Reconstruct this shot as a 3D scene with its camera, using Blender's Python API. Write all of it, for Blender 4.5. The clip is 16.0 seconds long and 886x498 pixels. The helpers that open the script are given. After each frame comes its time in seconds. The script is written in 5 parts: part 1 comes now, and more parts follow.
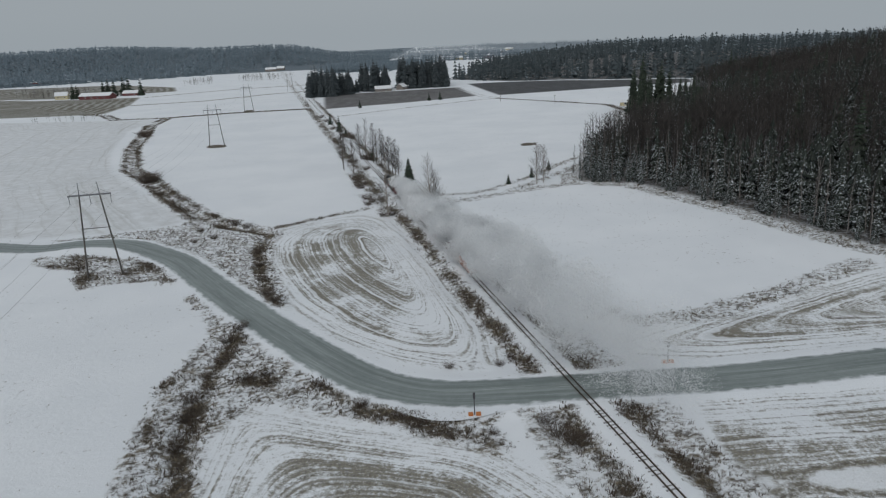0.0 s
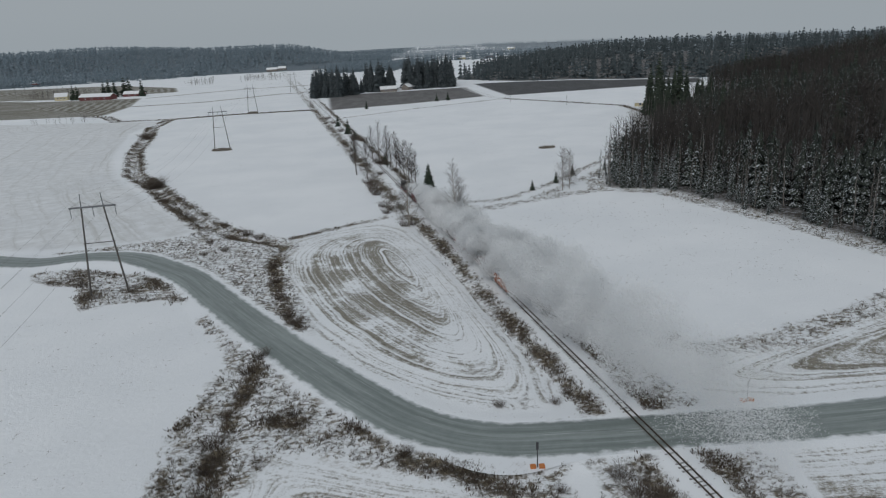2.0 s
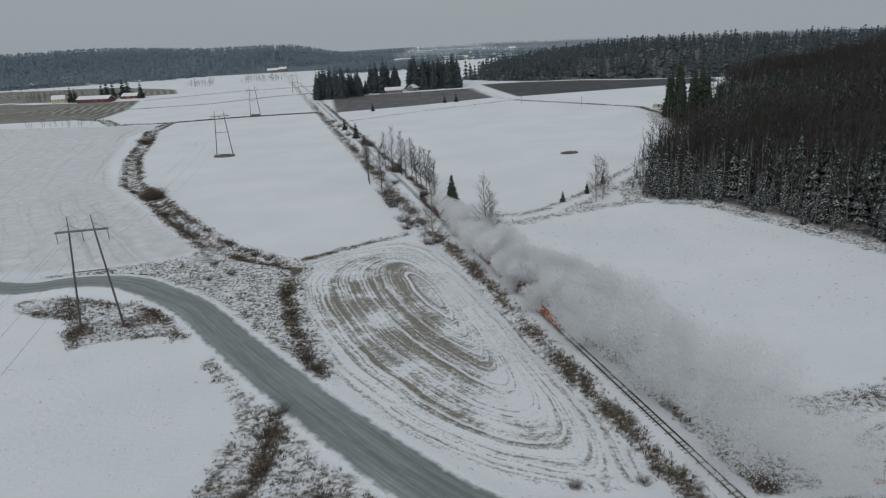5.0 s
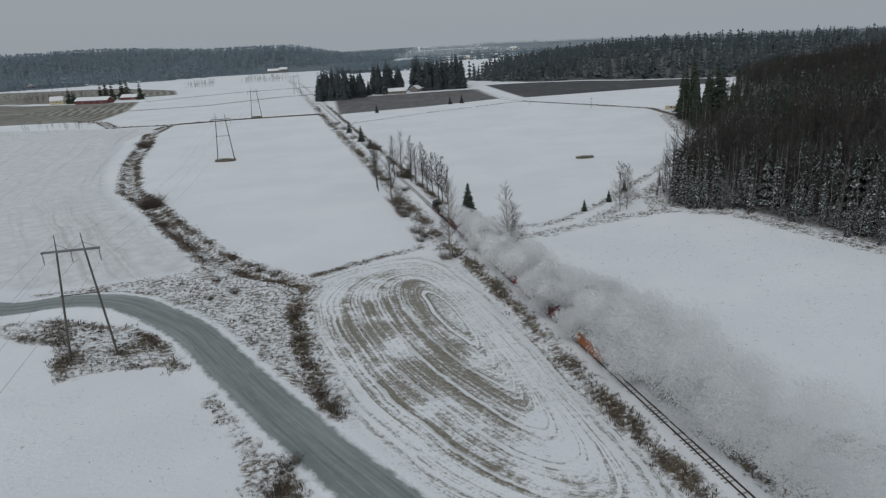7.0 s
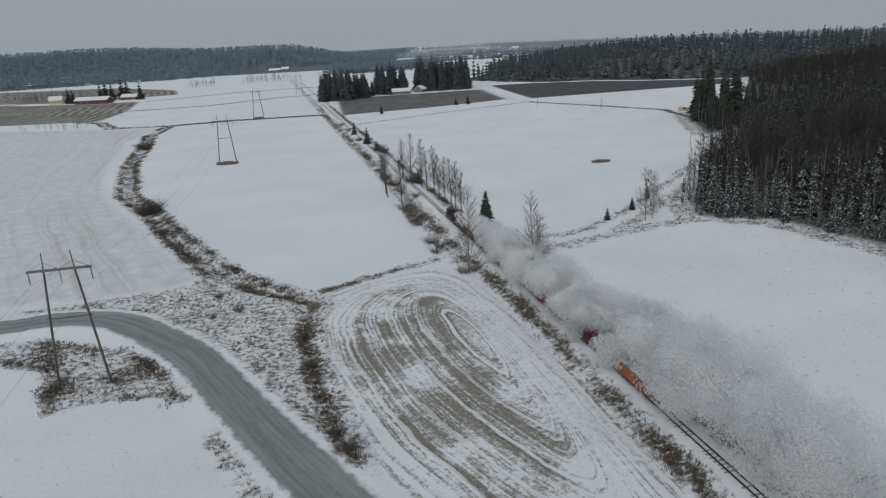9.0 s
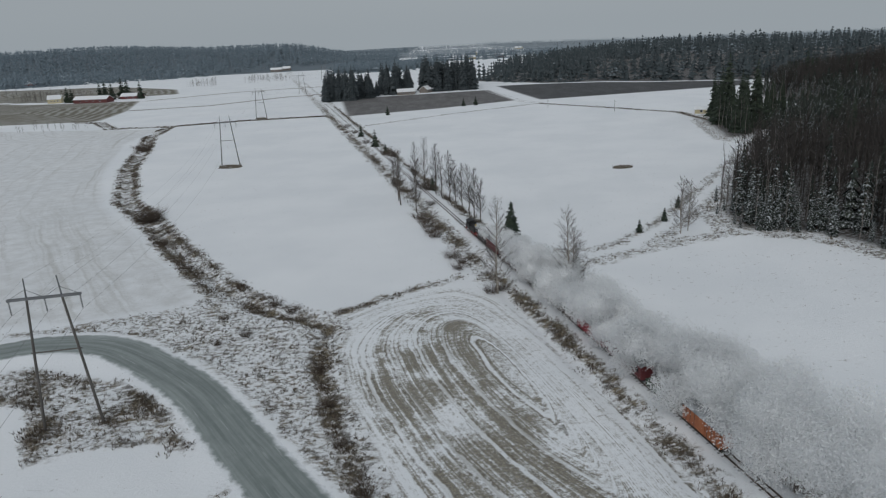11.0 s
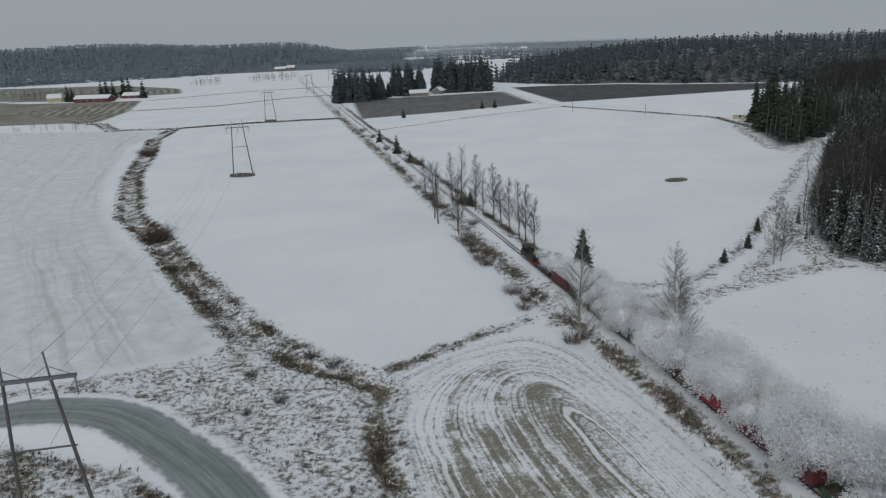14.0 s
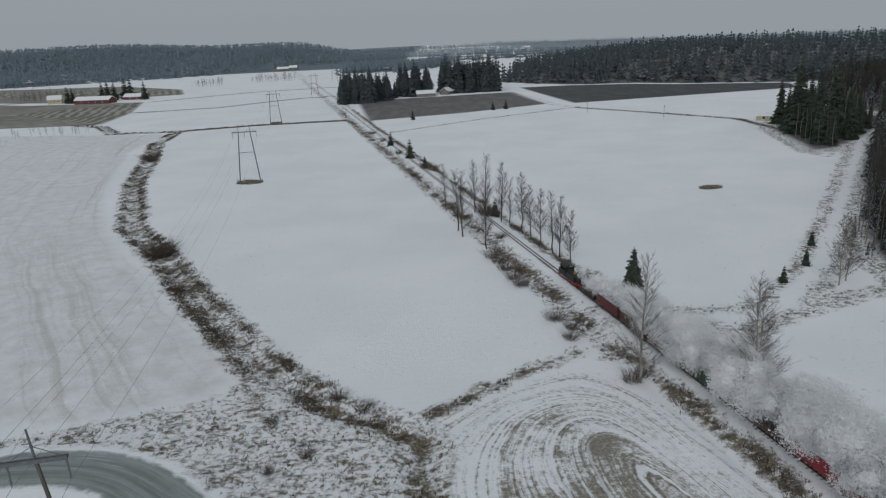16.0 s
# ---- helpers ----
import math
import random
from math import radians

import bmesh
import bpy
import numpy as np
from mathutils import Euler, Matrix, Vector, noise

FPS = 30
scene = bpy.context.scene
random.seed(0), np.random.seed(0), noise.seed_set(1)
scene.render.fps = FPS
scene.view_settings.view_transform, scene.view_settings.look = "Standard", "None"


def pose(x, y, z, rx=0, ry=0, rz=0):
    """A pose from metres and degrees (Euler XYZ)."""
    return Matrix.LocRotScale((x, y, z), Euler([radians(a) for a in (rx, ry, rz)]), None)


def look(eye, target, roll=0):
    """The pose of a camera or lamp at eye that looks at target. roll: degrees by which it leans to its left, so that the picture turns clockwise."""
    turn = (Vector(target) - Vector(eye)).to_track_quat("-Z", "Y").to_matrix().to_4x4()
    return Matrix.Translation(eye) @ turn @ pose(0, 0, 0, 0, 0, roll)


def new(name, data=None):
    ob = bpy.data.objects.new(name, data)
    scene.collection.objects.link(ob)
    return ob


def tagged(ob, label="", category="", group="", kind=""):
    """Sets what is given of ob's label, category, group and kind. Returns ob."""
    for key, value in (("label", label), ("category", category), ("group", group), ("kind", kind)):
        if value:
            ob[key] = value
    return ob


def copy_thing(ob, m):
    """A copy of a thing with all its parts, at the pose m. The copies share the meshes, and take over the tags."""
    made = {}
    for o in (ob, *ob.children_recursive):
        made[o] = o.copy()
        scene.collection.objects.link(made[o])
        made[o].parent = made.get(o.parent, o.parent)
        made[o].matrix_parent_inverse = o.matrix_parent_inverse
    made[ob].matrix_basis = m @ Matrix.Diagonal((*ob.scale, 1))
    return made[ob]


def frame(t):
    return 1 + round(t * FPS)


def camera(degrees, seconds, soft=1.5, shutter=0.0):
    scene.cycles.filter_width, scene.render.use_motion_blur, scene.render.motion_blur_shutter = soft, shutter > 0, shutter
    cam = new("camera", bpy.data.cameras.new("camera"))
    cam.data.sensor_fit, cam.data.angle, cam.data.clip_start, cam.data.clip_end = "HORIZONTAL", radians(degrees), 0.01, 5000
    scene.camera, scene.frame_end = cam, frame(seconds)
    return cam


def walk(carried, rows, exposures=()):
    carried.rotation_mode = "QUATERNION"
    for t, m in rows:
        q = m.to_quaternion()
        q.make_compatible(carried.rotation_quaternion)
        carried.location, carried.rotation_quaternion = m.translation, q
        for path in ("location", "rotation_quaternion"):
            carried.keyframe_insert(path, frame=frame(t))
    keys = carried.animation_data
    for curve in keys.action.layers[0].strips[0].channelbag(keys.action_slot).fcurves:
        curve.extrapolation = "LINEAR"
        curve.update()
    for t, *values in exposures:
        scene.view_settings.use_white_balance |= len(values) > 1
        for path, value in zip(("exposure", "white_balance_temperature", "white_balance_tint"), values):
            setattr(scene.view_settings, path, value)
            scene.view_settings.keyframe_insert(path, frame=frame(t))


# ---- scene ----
cam = camera(66.0, 16.0, soft=1.2)
PATH = [
    (0.0, 0.00, 0.00, 47.04, 72.925, 2.823, -0.867),
    (0.5, -1.72, 3.01, 47.01, 72.925, 2.799, -0.873),
    (1.0, -3.41, 6.03, 47.00, 72.914, 2.821, -0.879),
    (1.5, -4.95, 9.04, 47.01, 72.903, 2.879, -0.885),
    (2.0, -6.35, 11.93, 47.09, 72.898, 2.922, -0.897),
    (2.5, -7.56, 14.77, 47.14, 72.897, 2.987, -0.914),
    (3.0, -8.68, 17.51, 47.20, 72.897, 3.039, -0.926),
    (3.5, -9.72, 20.29, 47.23, 72.897, 3.073, -0.938),
    (4.0, -10.71, 23.19, 47.25, 72.892, 3.103, -0.944),
    (6.5, -15.80, 38.59, 47.47, 72.876, 3.171, -0.968),
    (7.0, -16.61, 41.05, 47.53, 72.881, 3.204, -0.962),
    (7.5, -17.47, 43.55, 47.52, 72.886, 3.223, -0.962),
    (8.0, -18.32, 46.10, 47.52, 72.881, 3.194, -0.944),
    (8.5, -19.26, 48.78, 47.49, 72.876, 3.148, -0.926),
    (9.0, -20.24, 51.62, 47.46, 72.871, 3.125, -0.902),
    (11.5, -26.52, 67.74, 47.44, 72.860, 2.821, -0.813),
    (12.0, -28.28, 71.49, 47.48, 72.855, 2.740, -0.783),
    (12.5, -30.18, 75.41, 47.52, 72.850, 2.663, -0.760),
    (13.0, -32.14, 79.47, 47.56, 72.850, 2.599, -0.742),
    (13.5, -34.15, 83.57, 47.63, 72.845, 2.552, -0.724),
    (14.0, -36.05, 87.62, 47.72, 72.845, 2.567, -0.718),
    (14.5, -37.77, 91.46, 47.81, 72.823, 2.624, -0.706),
    (15.0, -39.27, 94.86, 47.94, 72.813, 2.678, -0.688),
    (15.5, -40.61, 97.98, 48.03, 72.807, 2.729, -0.682),
    (16.0, -41.81, 100.88, 48.04, 72.797, 2.743, -0.658),
]
walk(cam, [(row[0], pose(*row[1:])) for row in PATH], [(0.0, 0.05), (4.0, 0.02), (9.0, 0.01), (13.0, 0.01), (16.0, -0.06)])

# ---- world and light: overcast winter day ----
world = bpy.data.worlds.new("overcast_sky")
scene.world = world
world.use_nodes = True
wn, wl = world.node_tree.nodes, world.node_tree.links
sky = wn.new("ShaderNodeTexSky")
sky.sky_type, sky.sun_disc = "NISHITA", False
sky.sun_elevation, sky.sun_rotation = radians(38), radians(200)
sky.air_density, sky.dust_density = 1.0, 4.0
hsv = wn.new("ShaderNodeHueSaturation")
hsv.inputs["Saturation"].default_value, hsv.inputs["Value"].default_value = 0.15, 0.05
veil = wn.new("ShaderNodeMixRGB")
veil.inputs[0].default_value, veil.inputs[2].default_value = 0.72, (0.312, 0.352, 0.384, 1)
wl.new(sky.outputs[0], hsv.inputs["Color"])
wl.new(hsv.outputs[0], veil.inputs[1])
# cloud a little lighter towards the horizon
lift = wn.new("ShaderNodeSeparateXYZ")
wl.new(wn.new("ShaderNodeTexCoord").outputs["Generated"], lift.inputs[0])
tone = wn.new("ShaderNodeValToRGB")
for k, (pos, v) in enumerate(((0.0, 0.77), (0.09, 0.69), (0.20, 0.62), (0.55, 0.76))):
    e = tone.color_ramp.elements[k] if k < 2 else tone.color_ramp.elements.new(pos)
    e.position, e.color = pos, (v, v, v, 1)
wl.new(lift.outputs[2], tone.inputs[0])
cloud = wn.new("ShaderNodeMixRGB")
cloud.blend_type, cloud.inputs[0].default_value = "MULTIPLY", 1.0
wl.new(veil.outputs[0], cloud.inputs[1])
wl.new(tone.outputs[0], cloud.inputs[2])
wl.new(cloud.outputs[0], wn["Background"].inputs["Color"])
wn["Background"].inputs["Strength"].default_value = 1.68
sun = new("sun", bpy.data.lights.new("sun", "SUN"))
sun.data.energy, sun.data.angle, sun.data.color = 0.74, radians(40), (1.0, 0.99, 0.975)
sun.matrix_world = look((0, 0, 100), (14, 38, 64))

# ---- materials ----
class Nodes:
    """A small wrapper that wires shader nodes."""

    def __init__(self, name, rough=0.85, metal=0.0):
        self.m = bpy.data.materials.new(name)
        self.m.use_nodes = True
        self.t = self.m.node_tree
        self.b = self.t.nodes["Principled BSDF"]
        self.b.inputs["Roughness"].default_value, self.b.inputs["Metallic"].default_value = rough, metal
        self.b.inputs["Specular IOR Level"].default_value = 0.3
        self.co = self.t.nodes.new("ShaderNodeTexCoord").outputs["Object"]

    def put(self, socket, value):
        if isinstance(value, bpy.types.NodeSocket):
            self.t.links.new(value, socket)
        elif isinstance(value, tuple):
            socket.default_value = (*value, 1.0) if len(value) == 3 and len(socket.default_value) == 4 else value
        else:
            socket.default_value = value

    def math(self, op, a, b=0.0, c=0.0, clamp=False):
        n = self.t.nodes.new("ShaderNodeMath")
        n.operation, n.use_clamp = op, clamp
        for s, v in zip(n.inputs, (a, b, c)):
            self.put(s, v)
        return n.outputs[0]

    def noise(self, scale, detail=4.0, rough=0.6, co=None, stretch=None):
        n = self.t.nodes.new("ShaderNodeTexNoise")
        src = co or self.co
        if stretch:
            mp = self.t.nodes.new("ShaderNodeMapping")
            self.put(mp.inputs["Scale"], stretch)
            self.put(mp.inputs["Vector"], src)
            src = mp.outputs[0]
        self.put(n.inputs["Vector"], src)
        n.inputs["Scale"].default_value, n.inputs["Detail"].default_value, n.inputs["Roughness"].default_value = scale, detail, rough
        return n.outputs[0]

    def ramp(self, v, lo, hi):
        n = self.t.nodes.new("ShaderNodeMapRange")
        n.interpolation_type = "SMOOTHSTEP"
        self.put(n.inputs[0], v)
        n.inputs[1].default_value, n.inputs[2].default_value = lo, hi
        return n.outputs[0]

    def mix(self, f, a, b):
        n = self.t.nodes.new("ShaderNodeMixRGB")
        for s, v in zip(n.inputs, (f, a, b)):
            self.put(s, v)
        return n.outputs[0]

    def attr(self, name):
        n = self.t.nodes.new("ShaderNodeAttribute")
        n.attribute_name = name
        return n.outputs["Fac"]

    def island(self):
        return self.t.nodes.new("ShaderNodeNewGeometry").outputs["Random Per Island"]

    def each(self):
        return self.t.nodes.new("ShaderNodeObjectInfo").outputs["Random"]

    def up(self):
        n = self.t.nodes.new("ShaderNodeSeparateXYZ")
        self.put(n.inputs[0], self.t.nodes.new("ShaderNodeNewGeometry").outputs["Normal"])
        return n.outputs[2]

    def bump(self, height, strength, distance):
        n = self.t.nodes.new("ShaderNodeBump")
        self.put(n.inputs["Height"], height)
        n.inputs["Strength"].default_value, n.inputs["Distance"].default_value = strength, distance
        self.put(self.b.inputs["Normal"], n.outputs[0])

    def color(self, c):
        self.put(self.b.inputs["Base Color"], c)
        return self.m


def plain(name, a, b, scale=3.0, rough=0.8, metal=0.0, bump=0.0, stretch=None):
    n = Nodes(name, rough, metal)
    f = n.ramp(n.noise(scale, 5, 0.65, stretch=stretch), 0.3, 0.7)
    if bump:
        n.bump(n.noise(scale * 4, 3), 0.6, bump)
    return n.color(n.mix(f, a, b))


def snowy(name, a, b, cover, snow=(0.66, 0.70, 0.75), scale=1.2, vary="island", side=-1.0):
    """A surface with snow lying on what faces the sky; cover: 0 to 1."""
    n = Nodes(name, 0.9)
    r = n.island() if vary == "island" else n.each()
    base = n.mix(r, a, b)
    lie = n.ramp(n.math("ADD", n.noise(scale, 4, 0.7), n.math("MULTIPLY", n.up(), 0.18)), 0.86 - cover * 0.5, 0.96 - cover * 0.5)
    return n.color(n.mix(lie, base, snow))


def ground_material():
    n = Nodes("snow_ground", 0.75)
    big, mid, fine, grit = n.noise(0.03, 3), n.noise(0.22, 5, 0.65), n.noise(1.1, 6, 0.75), n.noise(3.4, 4, 0.7)
    snow = n.mix(n.ramp(big, 0.3, 0.7), (0.83, 0.845, 0.87), (0.765, 0.785, 0.815))
    # faint drill rows that follow the ditch in the thinly covered field
    thin = n.ramp(n.attr("thin"), 0.0, 5.0)
    drill = n.t.nodes.new("ShaderNodeCombineXYZ")
    n.put(drill.inputs[0], n.math("ADD", n.attr("thinlane"), n.math("MULTIPLY", big, 6.0)))
    n.put(drill.inputs[1], n.math("MULTIPLY", n.attr("alongy"), 0.02))
    rows = n.math("ADD", n.math("MULTIPLY", n.noise(0.42, 3, 0.6, co=drill.outputs[0]), 0.7), n.math("MULTIPLY", fine, 0.3))
    snow = n.mix(n.math("MULTIPLY", thin, n.ramp(mid, 0.15, 0.85)), snow, (0.59, 0.595, 0.60))
    snow = n.mix(n.math("MULTIPLY", thin, n.math("MULTIPLY", n.ramp(rows, 0.50, 0.68), 0.55)), snow, (0.44, 0.435, 0.415))
    specks = n.ramp(n.noise(1.7, 2, 0.5), 0.71, 0.75)
    snow = n.mix(n.math("MULTIPLY", specks, 0.65), snow, (0.22, 0.19, 0.15))
    # stubble crossed by wheel lanes that circle inside the field's edge
    wob = n.math("ADD", n.attr("lane"), n.math("MULTIPLY", n.math("SUBTRACT", n.noise(0.045, 3, 0.5), 0.5), 3.0))
    run = n.t.nodes.new("ShaderNodeCombineXYZ")
    n.put(run.inputs[0], wob)
    n.put(run.inputs[1], n.math("MULTIPLY", n.attr("alongy"), 0.025))
    band = n.noise(0.9, 2, 0.5, co=run.outputs[0])
    rut = n.noise(2.3, 2, 0.6, co=run.outputs[0])
    stubble = n.mix(n.ramp(n.math("ADD", n.math("MULTIPLY", n.noise(2.3, 4, 0.8), 0.6), n.math("MULTIPLY", grit, 0.4)), 0.36, 0.64), (0.25, 0.218, 0.152), (0.085, 0.073, 0.053))
    clear = n.math("MULTIPLY", n.attr("bare"), n.ramp(n.noise(0.075, 4, 0.65), 0.28, 0.58))
    bare = n.math("ADD", n.math("MULTIPLY", clear, 0.62), n.math("MULTIPLY", n.math("SUBTRACT", band, 0.5), 0.95))
    bare = n.math("ADD", bare, n.math("MULTIPLY", n.math("SUBTRACT", rut, 0.5), 1.2))
    bare = n.math("ADD", bare, n.math("MULTIPLY", n.math("SUBTRACT", fine, 0.5), 1.4))
    bare = n.math("ADD", bare, n.math("MULTIPLY", n.math("SUBTRACT", n.noise(2.6, 4, 0.85), 0.5), 1.1))
    bare = n.ramp(bare, 0.12, 0.68)
    # pressed snow in the wheel tracks, in pairs, with mud thrown up beside it
    pair = n.math("PINGPONG", n.math("ADD", wob, n.math("MULTIPLY", n.math("SUBTRACT", mid, 0.5), 1.3)), 2.3)
    worn = n.ramp(n.noise(0.33, 2, 0.5, co=run.outputs[0]), 0.42, 0.54)
    wheel = n.math("MULTIPLY", n.math("MULTIPLY", n.ramp(pair, 1.9, 2.12), worn), n.ramp(n.math("ADD", fine, n.math("MULTIPLY", grit, 0.5)), 0.45, 0.75))
    mud = n.math("MULTIPLY", n.math("MULTIPLY", n.math("MULTIPLY", n.ramp(pair, 1.5, 1.7), n.math("SUBTRACT", 1.0, n.ramp(pair, 1.78, 1.95))), worn), n.ramp(n.math("ADD", fine, n.math("MULTIPLY", mid, 0.6)), 0.72, 0.95))
    bare = n.math("MULTIPLY", bare, n.math("SUBTRACT", 1.0, n.math("MULTIPLY", wheel, 0.9)))
    stubf = n.mix(n.math("MULTIPLY", bare, 0.9), snow, stubble)
    stubf = n.mix(n.math("MULTIPLY", mud, 0.75), stubf, (0.10, 0.085, 0.065))
    col = n.mix(n.ramp(n.math("ADD", n.attr("stub"), n.math("MULTIPLY", fine, 1.5)), 0.3, 1.6), snow, stubf)
    # far stubble, ploughland
    far = n.math("SINE", n.math("MULTIPLY", n.math("ADD", n.attr("brownlane"), n.math("MULTIPLY", big, 14.0)), 0.75))
    brown = n.mix(n.ramp(n.math("ADD", n.math("MULTIPLY", far, 0.22), n.noise(0.02, 4, 0.7)), 0.35, 0.75), (0.145, 0.13, 0.098), (0.33, 0.325, 0.305))
    col = n.mix(n.ramp(n.attr("brown"), 0.0, 4.0), col, brown)
    plough = n.mix(n.ramp(n.noise(0.12, 4, 0.7, stretch=(1.0, 0.3, 1.0)), 0.3, 0.8), (0.105, 0.10, 0.10), (0.19, 0.185, 0.185))
    col = n.mix(n.ramp(n.attr("plough"), 0.0, 5.0), col, plough)
    fresh = n.mix(n.ramp(n.noise(0.10, 4, 0.7, stretch=(1.0, 0.3, 1.0)), 0.3, 0.8), (0.055, 0.055, 0.058), (0.095, 0.095, 0.10))
    col = n.mix(n.ramp(n.attr("fresh_plough"), 0.0, 5.0), col, fresh)
    # rough grass and reeds poking through the snow
    veg = n.mix(n.ramp(n.noise(0.35, 4, 0.7), 0.38, 0.62), (0.23, 0.19, 0.13), (0.10, 0.088, 0.072))
    veg = n.mix(n.math("MULTIPLY", n.ramp(grit, 0.5, 0.62), 0.7), veg, (0.045, 0.04, 0.036))
    clods = n.noise(0.75, 6, 0.78, stretch=(1.0, 1.35, 1.0))
    poke = n.math("ADD", n.math("MULTIPLY", clods, 1.0), n.math("MULTIPLY", n.math("ADD", mid, n.math("MULTIPLY", grit, 0.35)), 0.42))
    depth = n.ramp(n.math("ADD", n.attr("rough"), n.math("MULTIPLY", n.math("SUBTRACT", mid, 0.5), 5.0)), -0.6, 1.2)
    roughc = n.mix(n.ramp(poke, 0.74, 0.92), snow, veg)
    col = n.mix(depth, col, roughc)
    dense = n.ramp(n.math("ADD", n.attr("ditch"), n.math("MULTIPLY", n.math("SUBTRACT", fine, 0.5), 3.0)), -0.4, 1.0)
    denser = n.mix(n.ramp(poke, 0.64, 0.80), snow, veg)
    col = n.mix(dense, col, denser)
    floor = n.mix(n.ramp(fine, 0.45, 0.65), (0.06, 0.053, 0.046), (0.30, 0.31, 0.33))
    # floor of the distant woods: haze painted in as an even blue-grey
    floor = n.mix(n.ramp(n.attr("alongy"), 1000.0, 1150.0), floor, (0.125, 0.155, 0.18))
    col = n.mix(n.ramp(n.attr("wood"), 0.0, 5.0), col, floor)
    swell = n.math("MULTIPLY", n.math("MULTIPLY", depth, clods), 1.6)
    n.bump(n.math("ADD", n.math("ADD", fine, n.math("MULTIPLY", grit, 0.4)), swell), 0.6, 0.3)
    return n.color(col)


def road_material():
    n = Nodes("icy_gravel_road", 0.42)
    s = n.attr("across")  # metres from the road's middle
    run = n.t.nodes.new("ShaderNodeCombineXYZ")
    n.put(run.inputs[0], s)
    n.put(run.inputs[1], n.math("MULTIPLY", n.attr("along"), 0.03))
    streak = n.noise(1.5, 5, 0.65, co=run.outputs[0])
    broad = n.noise(0.5, 3, 0.5, co=run.outputs[0])
    f = n.math("ADD", n.math("MULTIPLY", streak, 0.55), n.math("ADD", n.math("MULTIPLY", broad, 0.35), n.math("MULTIPLY", n.noise(0.9, 5, 0.7), 0.15)))
    ice = n.mix(n.ramp(f, 0.40, 0.66), (0.150, 0.176, 0.170), (0.275, 0.306, 0.300))
    dark = n.ramp(n.noise(2.6, 3, 0.6, co=run.outputs[0]), 0.62, 0.72)
    ice = n.mix(n.math("MULTIPLY", dark, 0.45), ice, (0.10, 0.115, 0.108))
    pale = n.ramp(n.noise(3.3, 3, 0.6, co=run.outputs[0]), 0.60, 0.72)
    ice = n.mix(n.math("MULTIPLY", pale, 0.42), ice, (0.58, 0.60, 0.605))
    edge = n.ramp(n.math("ADD", n.math("ABSOLUTE", s), n.math("MULTIPLY", n.math("SUBTRACT", n.noise(0.6, 4), 0.5), 2.0)), 3.1, 4.0)
    n.bump(n.noise(6.0, 4, 0.7), 0.3, 0.02)
    return n.color(n.mix(edge, ice, (0.72, 0.74, 0.77)))


M_GROUND, M_ROAD = ground_material(), road_material()
M_BARK = plain("dark_bark", (0.075, 0.06, 0.05), (0.14, 0.12, 0.10), 2.0, 0.95)
M_BIRCH = plain("pale_birch_bark", (0.42, 0.39, 0.35), (0.20, 0.17, 0.15), 1.5, 0.9)
M_BIRCH_GREY = plain("grey_birch_bark", (0.27, 0.25, 0.235), (0.11, 0.10, 0.093), 1.5, 0.9)
M_TWIG = snowy("bare_twigs", (0.038, 0.035, 0.034), (0.070, 0.062, 0.057), 0.06)
M_TWIG_FROST = snowy("frosted_twigs", (0.095, 0.085, 0.08), (0.16, 0.148, 0.14), 0.22)
M_NEEDLE = snowy("spruce_needles", (0.022, 0.032, 0.024), (0.045, 0.058, 0.04), 0.20)
M_NEEDLE_SNOW = snowy("snow_dusted_spruce_needles", (0.020, 0.027, 0.023), (0.038, 0.045, 0.037), 0.42, snow=(0.56, 0.595, 0.63), scale=2.1)
# farmyard spruces: needles lightened and blued to paint in haze
M_NEEDLE_YARD = snowy("haze_tinted_yard_needles", (0.046, 0.058, 0.063), (0.080, 0.094, 0.101), 0.10, snow=(0.28, 0.32, 0.34), scale=0.6)
# far wood: frost, plus a bluish haze tint painted into the colours
M_NEEDLE_FAR = snowy("frosted_hazy_far_conifers", (0.045, 0.060, 0.066), (0.080, 0.095, 0.102), 0.27, snow=(0.25, 0.29, 0.32), scale=0.10)
# hill and horizon trees: distance haze painted into needle and snow colours
M_NEEDLE_HILL = snowy("haze_blue_hill_conifers", (0.125, 0.165, 0.195), (0.18, 0.222, 0.255), 0.26, snow=(0.27, 0.315, 0.35), scale=0.02)
M_NEEDLE_HORIZON = snowy("haze_paled_horizon_conifers", (0.27, 0.315, 0.35), (0.32, 0.36, 0.395), 0.2, snow=(0.40, 0.44, 0.47), scale=0.02)
M_SHRUB = snowy("bare_shrub_stems", (0.066, 0.054, 0.046), (0.135, 0.106, 0.083), 0.27)
M_GRASS = snowy("withered_grass", (0.185, 0.150, 0.105), (0.095, 0.079, 0.063), 0.22)
M_WEED = snowy("dark_withered_weeds", (0.16, 0.134, 0.10), (0.085, 0.074, 0.062), 0.24)
M_RAIL = plain("rusty_rail_steel", (0.075, 0.06, 0.05), (0.13, 0.10, 0.08), 4.0, 0.55, 0.6)
M_SLEEPER = plain("tarred_sleeper_wood", (0.08, 0.07, 0.06), (0.62, 0.64, 0.66), 2.2, 0.9)
M_POLE = plain("weathered_pole_wood", (0.085, 0.08, 0.075), (0.14, 0.13, 0.12), 1.0, 0.9, stretch=(4, 4, 0.5))
M_STEEL = plain("galvanised_steel", (0.16, 0.165, 0.17), (0.23, 0.235, 0.24), 3.0, 0.5, 0.7)
M_CABLE = plain("conductor_cable", (0.13, 0.135, 0.14), (0.17, 0.17, 0.175), 1.0, 0.5, 0.5)
M_SNOWROOF = plain("snow_on_roof", (0.80, 0.815, 0.83), (0.70, 0.71, 0.73), 0.8, 0.8)

